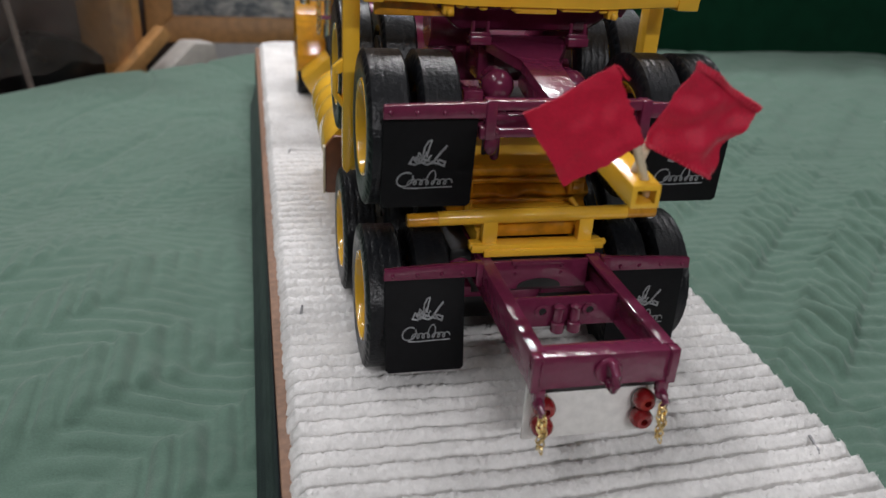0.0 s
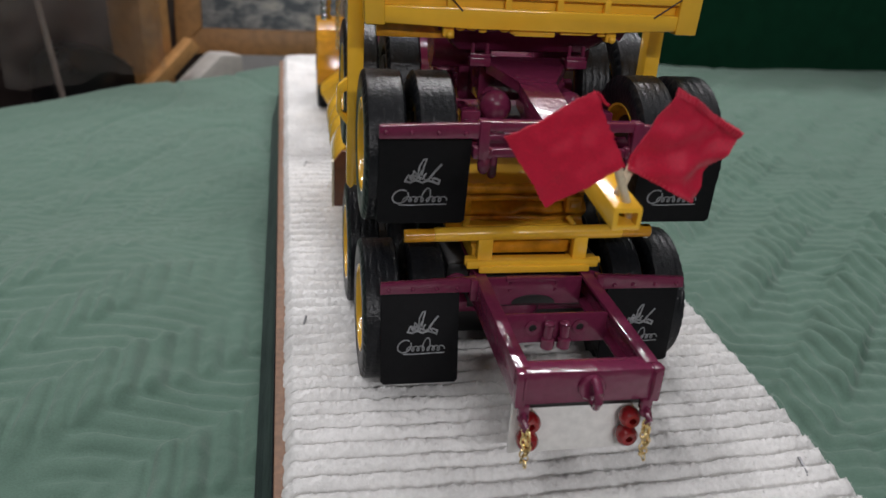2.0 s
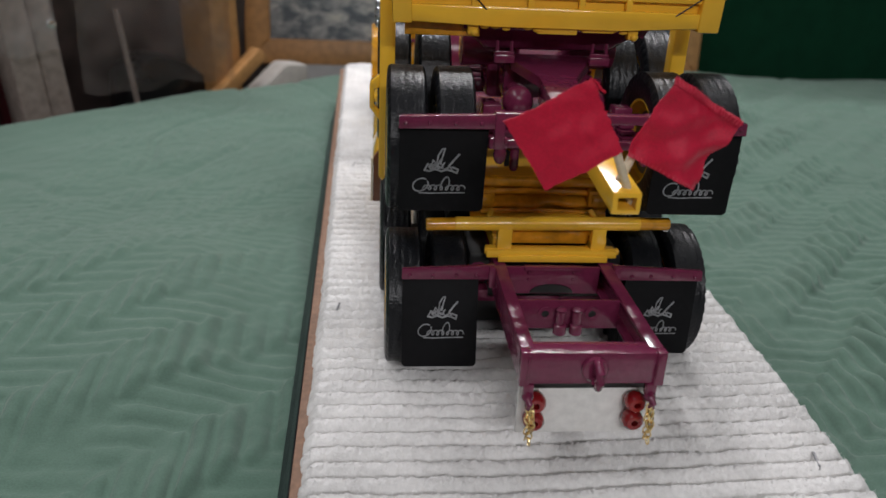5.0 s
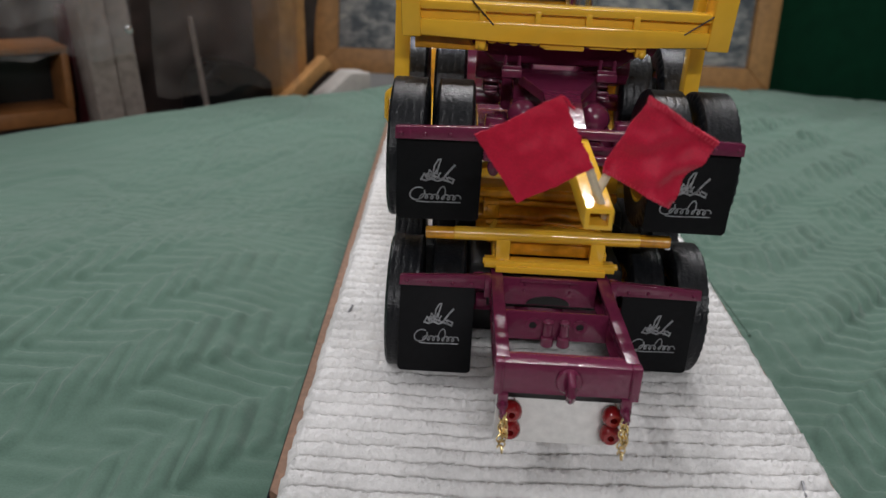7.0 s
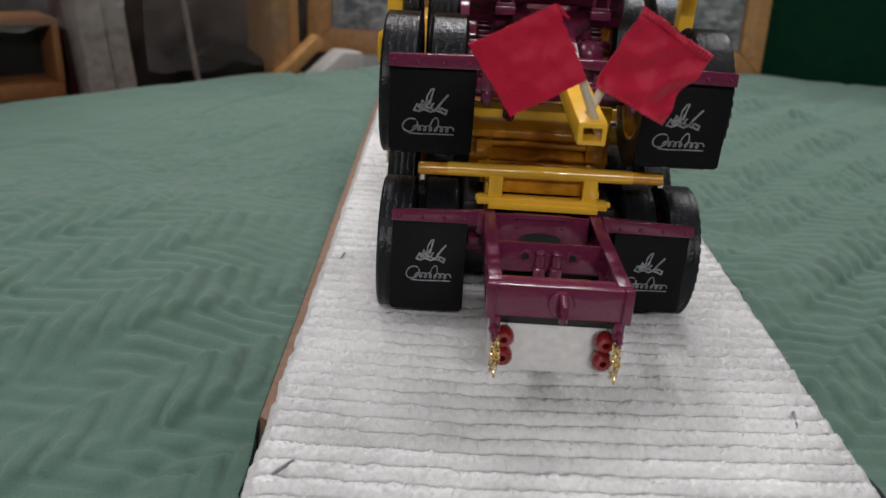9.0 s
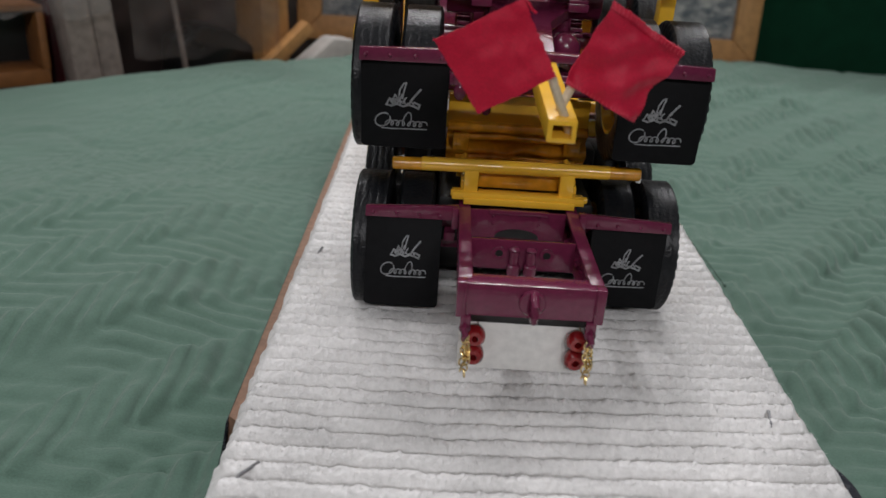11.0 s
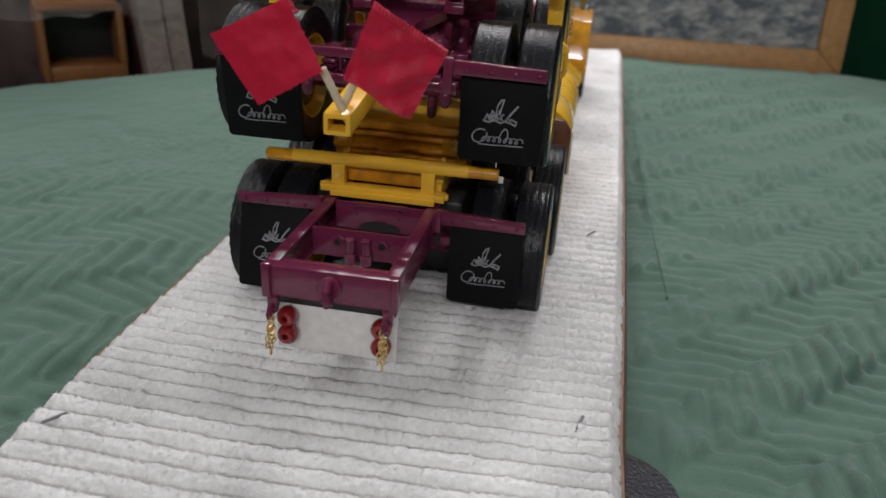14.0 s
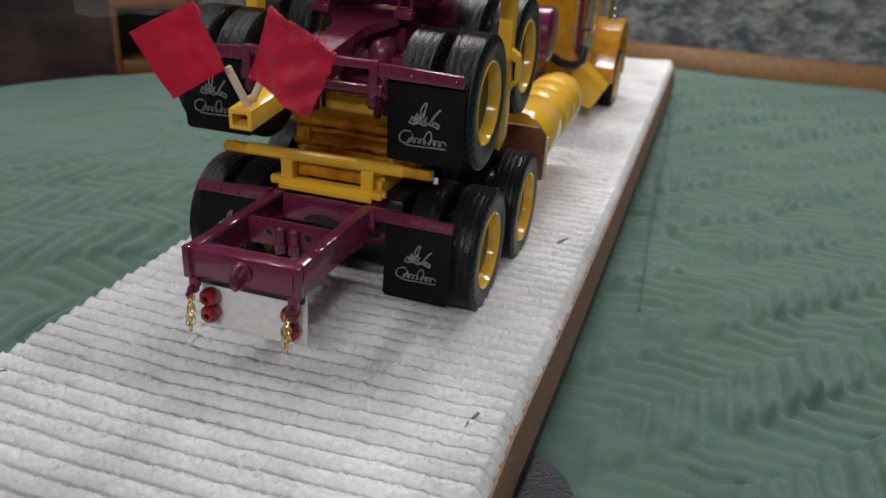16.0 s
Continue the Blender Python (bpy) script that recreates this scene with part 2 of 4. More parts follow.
def cyl(bm, p0, p1, r, seg=16, r1=None, dome=0.0):
    """A round bar from p0 to p1, with softened rims."""
    p0, p1 = Vector(p0), Vector(p1)
    r1 = r if r1 is None else r1
    axis = (p1 - p0)
    length = axis.length
    turn = axis.to_track_quat("Z", "Y").to_matrix().to_4x4()
    m = Matrix.Translation(p0) @ turn
    c = min(0.35, r * 0.2, length * 0.3)
    rings = [(r - c, 0.0), (r, c), (r1, length - c), (r1 - c, length)]
    if dome:
        rings += [(r1 * 0.8, length + dome * 0.6), (r1 * 0.45, length + dome * 0.92)]
    made = []
    for rad, h in rings:
        made.append([bm.verts.new(m @ Vector((rad * math.cos(2 * math.pi * i / seg), rad * math.sin(2 * math.pi * i / seg), h))) for i in range(seg)])
    for a, b in zip(made, made[1:]):
        for i in range(seg):
            bm.faces.new((a[i], a[(i + 1) % seg], b[(i + 1) % seg], b[i]))
    bm.faces.new(made[0][::-1])
    bm.faces.new(made[-1])


def lathe(bm, profile, seg=48, x=0.0, y=0.0, z=0.0, closed=False, wobble=None):
    """Turns a profile of (radius, along) round the x axis."""
    rings = []
    for k, (rad, along) in enumerate(profile):
        ring = []
        for i in range(seg):
            a = 2 * math.pi * i / seg
            r = rad + (wobble(k, i) if wobble else 0.0)
            ring.append(bm.verts.new((x + along, y + r * math.cos(a), z + r * math.sin(a))))
        rings.append(ring)
    pairs = list(zip(rings, rings[1:])) + ([(rings[-1], rings[0])] if closed else [])
    for a, b in pairs:
        for i in range(seg):
            bm.faces.new((a[i], a[(i + 1) % seg], b[(i + 1) % seg], b[i]))
    if not closed:
        for ring in (rings[0], rings[-1]):
            if profile[rings.index(ring)][0] > 0.05:
                bm.faces.new(ring)


def ball(bm, c, r, sx=1.0, sy=1.0, sz=1.0, seg=16):
    bmesh.ops.create_uvsphere(bm, u_segments=seg, v_segments=max(6, seg // 2), radius=r, matrix=Matrix.Translation(c) @ Matrix.Diagonal((sx, sy, sz, 1)))


def pipe(bm, pts, r, seg=8):
    """A round wire through the points."""
    pts = [Vector(p) for p in pts]
    rings = []
    for k, p in enumerate(pts):
        way = (pts[min(k + 1, len(pts) - 1)] - pts[max(k - 1, 0)]).normalized()
        side = way.cross(Vector((0.31, 0.17, 0.93))).normalized()
        up = side.cross(way)
        rings.append([bm.verts.new(p + r * (math.cos(2 * math.pi * i / seg) * side + math.sin(2 * math.pi * i / seg) * up)) for i in range(seg)])
    for a, b in zip(rings, rings[1:]):
        for i in range(seg):
            bm.faces.new((a[i], a[(i + 1) % seg], b[(i + 1) % seg], b[i]))
    bm.faces.new(rings[0][::-1])
    bm.faces.new(rings[-1])


def mesh_of(name, bm, mat, angle=38.0):
    bmesh.ops.recalc_face_normals(bm, faces=bm.faces)
    bmesh.ops.scale(bm, vec=(MM, MM, MM), verts=bm.verts)
    me = bpy.data.meshes.new(name)
    bm.to_mesh(me)
    bm.free()
    me.materials.append(mat)
    for p in me.polygons:
        p.use_smooth = True
    me.set_sharp_from_angle(angle=radians(angle))
    return me


def part(name, bm, mat, parent=None, label="", at=None):
    ob = new(name, mesh_of(name, bm, mat) if isinstance(bm, bmesh.types.BMesh) else bm)
    ob.parent = parent
    if at is not None:
        ob.matrix_basis = at
    return tagged(ob, label)


def thing(name, label, category, at=None, group=""):
    ob = new(name)
    ob.empty_display_size = 0.01
    if at is not None:
        ob.matrix_basis = at
    return tagged(ob, label, category, group)


def B():
    return bmesh.new()


def grid_object(name, xs, ys, height, mat, side=None):
    """A sheet over a rectangle of rows; height gives each vertex from its column and row values."""
    verts = [height(x, y) for y in ys for x in xs]
    w = len(xs)
    faces = [(j * w + i, j * w + i + 1, (j + 1) * w + i + 1, (j + 1) * w + i) for j in range(len(ys) - 1) for i in range(w - 1)]
    me = bpy.data.meshes.new(name)
    me.from_pydata([(x * MM, y * MM, z * MM) for x, y, z in verts], [], faces)
    me.materials.append(mat)
    for p in me.polygons:
        p.use_smooth = True
    return new(name, me)


# ---- the room that closes the place ----
def room():
    lo, hi, floor_z, top = (-1900, -3100), (2300, 2300), -780, 1650
    for name, mat, a in (("floor", CONCRETE, (lo[0], hi[0], lo[1], hi[1], floor_z - 60, floor_z)),
                         ("ceiling", CEILING, (lo[0], hi[0], lo[1], hi[1], top, top + 60)),
                         ("wall_south", PLASTER, (lo[0], hi[0], lo[1] - 80, lo[1], floor_z, top)),
                         ("wall_north", PLASTER, (lo[0], hi[0], hi[1], hi[1] + 80, floor_z, top)),
                         ("wall_west", PLASTER, (lo[0] - 80, lo[0], lo[1], hi[1], floor_z, top)),
                         ("wall_east", PLASTER, (hi[0], hi[0] + 80, lo[1], hi[1], floor_z, top))):
        bm = B()
        box(bm, *a, bev=0)
        ob = new(name, mesh_of(name, bm, mat))
        tagged(ob, {"floor": "grey concrete workshop floor", "ceiling": "white painted workshop ceiling"}.get(name, "grey plastered workshop wall"), name.split("_")[0], kind="structure")


room()

CLOTH_Z = -28.0
EDGE = ((-760, -60), (-452, 262), (-390, 405), (-273, 500), (-173, 606), (-97, 668), (0, 722), (100, 756), (336, 752), (465, 738), (1000, 700))


def cloth_edge(x):
    for (xa, ya), (xb, yb) in zip(EDGE, EDGE[1:]):
        if x <= xb:
            return ya + (yb - ya) * (x - xa) / (xb - xa)
    return EDGE[-1][1]


def blanket():
    """The quilted blanket: zigzag stitched ridges, loose creases, and a rolled edge that hangs over the table's rim."""
    def spread(marks):
        out = [marks[0][0]]
        for (a, step), (b, _) in zip(marks, marks[1:]):
            n = max(1, round((b - a) / step))
            out += [a + (b - a) * (k + 1) / n for k in range(n)]
        return out
    xs = spread([(-760, 12), (-420, 4), (-270, 1.45), (310, 3.5), (480, 10), (960, 10)])
    rows = spread([(-300, 10), (-70, 1.5), (330, 3.0), (520, 6), (640, 6)])
    tail = [0.2, 0.4, 0.6, 0.8, 0.92, 1.0]

    def smooth(k):
        k = min(1.0, max(0.0, k))
        return k * k * (3 - 2 * k)

    def quilt(x, y):
        u, v = (y - x) * 0.7071, (x + y) * 0.7071
        u += 3.0 * noise.noise((x * 0.01, y * 0.01, 3.1))
        half = 25.0
        k = (u / half) % 2.0
        tri = half * (k if k < 1 else 2 - k)
        ph = ((v - tri + 2.5 * noise.noise((x * 0.013, y * 0.013, 9.0))) / 12.8) % 1.0
        fade = 1.45 - (1.1 if x < 0 else 0.7) * min(1.0, max(0.0, (y + 40) / 250))
        ridge = abs(math.sin(math.pi * ph)) ** 0.55
        # the limbs across the table are pulled flatter than those along it
        limb = 0.4 + 0.6 * min(1.0, max(0.0, 0.5 + 6.0 * (0.5 - abs(k - 0.5)))) if k < 1.5 else 0.4 + 0.6 * min(1.0, max(0.0, 0.5 + 6.0 * (k - 2.0)))
        pucker = 0.7 * noise.noise((x * 0.16, y * 0.16, 31.0)) + 0.35 * noise.noise((x * 0.4, y * 0.4, 33.0))
        fade *= 1.0 + 0.5 * smooth((x - 60) / 60.0)
        return pucker + fade * 6.4 * limb * ridge * (0.72 + 0.4 * noise.noise((x * 0.02, y * 0.02, 1.7)) + 0.6 * noise.noise((x * 0.006, y * 0.006, 11.7)) + 0.6 * noise.noise((x * 0.05, y * 0.05, 21.0)))

    def lay(x, y):
        big = 5.0 * noise.noise((x * 0.006, y * 0.006, 0.4)) + 2.2 * noise.noise((x * 0.018, y * 0.018, 5.4)) + 0.7 * noise.noise((x * 0.06, y * 0.06, 15.4))
        swell = 12.0 * smooth((-88 - x) / 60.0) * smooth((x + 420) / 200.0) * smooth((y - 20) / 70.0) * smooth((300 - y) / 130.0)
        crease = -2.6 * max(0.0, 1 - abs(noise.noise((x * 0.011 + 2, y * 0.007, 7.7))) * 14)
        rim = min(1.0, max(0.0, (cloth_edge(x) - y) / 60.0 - 0.1))
        return (x, y, CLOTH_Z + quilt(x, y) * rim + 4.0 * (1 - rim) + big + swell + crease - 4.6)

    verts, w = [], len(xs)
    nrows = 0
    for y in rows:
        for x in xs:
            top = cloth_edge(x)
            yy = y if y <= 200 else 200 + (y - 200) * (top - 200) / 440.0
            if top < 210:
                yy = -300 + (y + 300) * (top + 300) / 940.0
            verts.append(lay(x, yy))
        nrows += 1
    for k, drop in enumerate((6, 22, 60, 120)):
        for x in xs:
            p = lay(x, cloth_edge(x))
            out = (7, 12, 14, 15)[k]
            verts.append((x - 0.3 * out, p[1] + out, p[2] - drop + (2 if k == 0 else 0)))
        nrows += 1
    faces = [(j * w + i, j * w + i + 1, (j + 1) * w + i + 1, (j + 1) * w + i) for j in range(nrows - 1) for i in range(w - 1)]
    me = bpy.data.meshes.new("moving_blanket")
    me.from_pydata([(x * MM, y * MM, z * MM) for x, y, z in verts], [], faces)
    me.materials.append(BLANKET)
    for p in me.polygons:
        p.use_smooth = True
    tagged(new("moving_blanket", me), "green quilted moving blanket with zigzag stitching spread over the table", "blanket")


blanket()


def table():
    t = thing("work_table", "wooden work table hidden under a green blanket", "table")
    bm = B()
    prism(bm, [(min(x, 935), y - 9) for x, y in EDGE[1:]] + [(935, -290), (-560, -290)], "z", -80, -45, 1)
    top = part("tabletop", bm, OAK, t)
    for x, y in ((-330, -250), (890, -250), (880, 640), (60, 640)):
        bm = B()
        box(bm, x - 25, x + 25, y - 25, y + 25, -780, -81, 2)
        part("leg", bm, OAK, t)


table()


# ---- the display board with its ribbed plush ----
RIB = 6.33


def board_edges(y):
    k = max(0.0, y) / 590.0
    return -74.3 - 4.2 * k, 79.6 + 17.6 * k ** 0.85


def loft(bm, low, high, z0, z1, bev=0.3):
    a, b = [bm.verts.new((x, y, z0)) for x, y in low], [bm.verts.new((x, y, z1)) for x, y in high]
    n = len(low)
    fs = [bm.faces.new(a), bm.faces.new(b[::-1])] + [bm.faces.new((a[i], b[i], b[(i + 1) % n], a[(i + 1) % n])) for i in range(n)]
    bmesh.ops.bevel(bm, geom=list({e for f in fs for e in f.edges}), offset=bev, segments=2, affect="EDGES", profile=0.5)


def display_board():
    b = thing("display_board", "brown hardboard display base with black trim under white plush", "display base")

    def outline(left, right):
        pts_right = [(79.6 + right + 17.6 * (k / 8) ** 0.85, 600 * k / 8) for k in range(9)]
        return [(-71.5, -96), (79.6 + right, -96)] + pts_right + [(-79.0 - left, 570), (-74.3 - left, -6), (-71.5, -9)]
    bm = B()
    loft(bm, outline(3.0, 3.0), outline(2.0, 0.4), -14.0, -1.2, 0.35)
    part("panel", bm, HARDBOARD, b)
    # black layer under the panel: the shade line below the edge, put in as colour
    bm = B()
    loft(bm, outline(3.4, 3.6), outline(3.0, 2.8), -18.0, -14.05, 0.2)
    part("backing", bm, BLACK_TRIM, b, "black strip painting in the shade below the board's edge")
    bm = B()
    cyl(bm, (10, 250, -27.5), (10, 250, -18.1), 70, 48)
    part("turntable", bm, IRON, b, "round black turntable foot")
    # black woven trim along one side, leaning outwards to its foot
    bm = B()
    prism(bm, [(-76.2, -3.0), (-76.8, -2.2), (-78.3, -11.0), (-80.3, -19.5), (-83.1, -27.0), (-82.6, -27.9), (-80.4, -27.9), (-78.4, -19.0)], "y", -7, 470, 0.35)
    for v in bm.verts:
        v.co.x -= max(0.0, v.co.y) * 0.0078
    part("edge_trim", bm, RIBBON, b, "shiny black woven edge trim")


display_board()


def rib_shape(p):
    """A pile rib across: it swells up from one seam, rounds over its crest and drops into the next seam."""
    crest = 0.84
    return (1 - (1 - p / crest) ** 2.3) ** 0.9 if p < crest else math.cos(0.5 * math.pi * (p - crest) / (1 - crest)) ** 0.7


def plush_mat():
    ys = [-96 + 0.45 * k for k in range(int(246 / 0.45))]
    ys += [ys[-1] + 0.7 * (k + 1) for k in range(int(440 / 0.7))]
    us = [0.0, 0.002, 0.006, 0.012] + [k / 290 for k in range(5, 286)] + [0.988, 0.994, 0.998, 1.0]

    def top(u, y):
        lo, hi = board_edges(y)
        rib = math.floor(y / RIB)
        ragged = 0.8 * noise.noise((rib * 1.7, 0.3 if u < 0.5 else 8.1, 2.2)) + 0.5 * noise.noise((y * 0.5, u * 4, 1.0))
        x = lo + (hi - lo) * u + ragged * (1 if u > 0.5 else -1) * abs(2 * u - 1) ** 6
        end = 590 + 17 * u * 1.0
        yy = y + 0.027 * max(0.0, y - 5) + 0.3 * noise.noise((x * 0.018, y * 0.02, 4.0)) - 1.1 - 2.6 * min(1.0, max(0.0, (x + 65) / 45)) + 0.035 * (x + 40)
        ph = (y / RIB) % 1.0
        h = 6.0 * rib_shape(ph) * (0.92 + 0.09 * noise.noise((x * 0.09, rib * 3.3, 6.0)) + 0.07 * noise.noise((x * 0.35, rib * 5.1, 2.0)) + 0.1 * noise.noise((x * 0.9, y * 0.7, 12.0)))
        h += 0.2 * abs(noise.noise((x * 0.42, y * 0.42, 2.0))) + (0.4 * abs(noise.noise((x * 0.95, y * 0.6, 5.0))) + 0.35 * max(0.0, noise.noise((x * 1.9, y * 1.1, 3.0)))) * (0.25 + 0.75 * rib_shape(ph)) + 0.5 * abs(noise.noise((x * 0.02, y * 0.02, 8.0)))
        edge = min(u, 1 - u) * (hi - lo)
        z = -2.25 + h * min(1.0, 0.3 + edge / 5.0) - (2.2 if edge < 0.4 else 0)
        return (x, yy, z)

    ob = grid_object("plush_mat", us, ys, top, PLUSH)
    for v in ob.data.vertices:
        lim = (572 + (v.co.x / MM + 80) * 0.19) * MM
        if v.co.y > lim:
            v.co.y = lim
            v.co.z -= 0.0006
    # loose fibres that stand up along the crests
    rnd = random.Random(5)
    verts, faces = [], []
    for _ in range(34000):
        y0, u = -90 + 235 * rnd.random() ** 1.3, rnd.uniform(0.012, 0.988)
        base = (math.floor(y0 / RIB) + (rnd.gauss(0.8, 0.09) if rnd.random() < 0.6 else rnd.gauss(0.5, 0.2))) * RIB
        p = Vector(top(u, base))
        way = Vector((rnd.gauss(0, 0.8), rnd.gauss(0, 0.8), rnd.uniform(0.3, 1.0))).normalized() * rnd.uniform(0.4, 1.0)
        thick = 0.2 if rnd.random() < 0.06 else 0.1
        across = way.cross(Vector((rnd.gauss(0, 1), rnd.gauss(0, 1), rnd.gauss(0, 1)))).normalized() * thick
        other = way.cross(across).normalized() * thick
        n = len(verts)
        verts += [tuple((p - way * 0.3 + d) * MM) for d in (across, other - across, -other)] + [tuple((p + way) * MM)]
        faces += [(n, n + 1, n + 3), (n + 1, n + 2, n + 3), (n + 2, n, n + 3)]
    me = bpy.data.meshes.new("nap")
    me.from_pydata(verts, [], faces)
    me.materials.append(FIBRE)
    nap = tagged(new("nap", me), "loose shiny white nap", kind="stuff")
    nap.parent = ob
    tagged(ob, "white ribbed plush fabric stapled over the display board", "mat")


plush_mat()


def staples():
    first = None
    for x, y, turn in ((68.1, 0.3, 75), (-67.0, 91, 82), (-65.0, -30.9, 55), (-63.8, 265, 80), (70.3, 134, 60)):
        if first is None:
            bm = B()
            pipe(bm, [(-3.6, 0, -1.2), (-3.5, 0, 0.5), (-3.0, 0, 0.95), (3.0, 0, 0.95), (3.5, 0, 0.5), (3.6, 0, -1.2)], 0.45, 6)
            first = new("staple", mesh_of("staple", bm, STEEL))
            first.matrix_basis = pose(x * MM, y * MM, 2.3 * MM, 0, 0, turn)
            tagged(first, "dull steel staple pressed into the white plush", "staple", "staples in the plush")
        else:
            copy_thing(first, pose(x * MM, y * MM, 2.3 * MM, 0, 0, turn))


staples()


# ---- wheels ----
def tyre_mesh(r=21.3, w=11.4):
    """Tread with zigzag grooves round it, and notched shoulders."""
    bm = B()
    h = w / 2
    side = [(12.6, -h * 0.62), (13.4, -h * 0.86), (16.0, -h), (18.4, -h), (19.9, -h * 0.97), (20.7, -h * 0.93), (r - 0.1, -h * 0.86)]
    tread = [(r + 0.1, h * (-0.82 + 1.64 * k / 20)) for k in range(21)]
    prof = side + tread + [(rad, -at) for rad, at in side[::-1]]
    last = len(prof) - 1
    lug = {3: -0.3, 4: -0.9, 5: -1.4, 6: -0.5, last - 6: -0.5, last - 5: -1.4, last - 4: -0.9, last - 3: -0.3}
    rnd = random.Random(31)
    first, end = len(side), len(side) + len(tread)

    def cut(k, i):
        if first <= k < end:
            groove = -0.12 if (k - first) % 5 == 2 else 0.0
            return groove + rnd.uniform(-0.03, 0.03) + 0.05 * noise.noise((k * 0.5, i * 0.11, 3.0)) - (0.07 if (i + 2 * k) % 6 == 0 else 0.0)
        return lug.get(k, 0.0) if i % 3 == 0 else 0.0
    lathe(bm, prof, 120, closed=True, wobble=cut)
    n, zig = 120, (0.16, 0.05, -0.16, -0.05)
    bm.verts.ensure_lookup_table()
    for k in range(len(side) + 1, len(side) + len(tread) - 1):
        for i in range(n):
            bm.verts[k * n + i].co.x += zig[i % 4]
    return mesh_of("tyre", bm, RUBBER, 30)


def rim_mesh(deep):
    bm = B()
    if deep:
        prof = [(12.4, -3.4), (13.3, 4.4), (13.6, 5.1), (13.3, 5.5), (12.7, 5.2), (12.1, 3.4), (11.6, -0.8), (10.8, -2.3), (6.0, -3.1), (5.6, -2.0), (5.2, 0.6), (4.6, 1.1), (0.06, 1.2)]
    else:
        prof = [(12.4, -3.4), (13.3, 4.4), (13.3, 5.0), (12.6, 4.8), (11.8, 2.0), (0.06, 1.6)]
    lathe(bm, prof, 48)
    if deep:
        for k in range(10):
            a = 2 * math.pi * k / 10
            cyl(bm, (-2.8, 8.4 * math.cos(a), 8.4 * math.sin(a)), (-1.2, 8.4 * math.cos(a), 8.4 * math.sin(a)), 0.7, 6)
    return mesh_of("rim", bm, YELLOW, 40)


def drum_mesh():
    bm = B()
    lathe(bm, [(0.06, -5.5), (9.5, -5.5), (9.8, -5.2), (9.8, 2.0), (0.06, 2.2)], 24)
    return mesh_of("wheel", bm, IRON, 40)


TYRE, RIM, RIM_PLAIN, DRUM = tyre_mesh(), rim_mesh(True), rim_mesh(False), drum_mesh()


def wheel(parent, x, y, z, outer, side, squash=1.0):
    """One wheel; side is 1 for wheels whose dish faces +x."""
    m = Matrix.Translation((x * MM, y * MM, z * MM)) @ (Matrix.Rotation(math.pi, 4, "Z") if side < 0 else Matrix.Identity(4)) @ Matrix.Rotation(0.3 * x, 4, "X") @ Matrix.Diagonal((1.0, squash, squash, 1.0))
    w = part("wheel", DRUM, None, parent, at=m)
    part("tyre", TYRE, None, w, "black rubber truck tyre with worn tread")
    part("rim", RIM if outer else RIM_PLAIN, None, w, "glossy yellow dished rim")
    return w


def axle_set(parent, y, z, xc=0.0, half=46.6, gap=14.0, skew=0.0, size=1.0):
    for s in (-1, 1):
        wheel(parent, xc + s * half, y + s * skew, z, True, s, size)
        wheel(parent, xc + s * (half - gap), y + s * skew, z, False, -s, size)


# ---- mud flaps ----
def stroke(bm, pts, y, width, depth=0.12):
    """A flat inked line on a flap: points in x and z."""
    for (xa, za), (xb, zb) in zip(pts, pts[1:]):
        way = Vector((xb - xa, 0, zb - za))
        if way.length < 1e-4:
            continue
        way.normalize()
        n = Vector((-way.z, 0, way.x)) * width / 2
        a, b = Vector((xa, y, za)) - way * width * 0.35, Vector((xb, y, zb)) + way * width * 0.35
        q = [a - n, b - n, b + n, a + n]
        lo, hi = [bm.verts.new(p + Vector((0, 0, 0))) for p in q], [bm.verts.new(p - Vector((0, depth, 0))) for p in q]
        bm.faces.new(lo), bm.faces.new(hi[::-1])
        for i in range(4):
            bm.faces.new((lo[i], hi[i], hi[(i + 1) % 4], lo[(i + 1) % 4]))


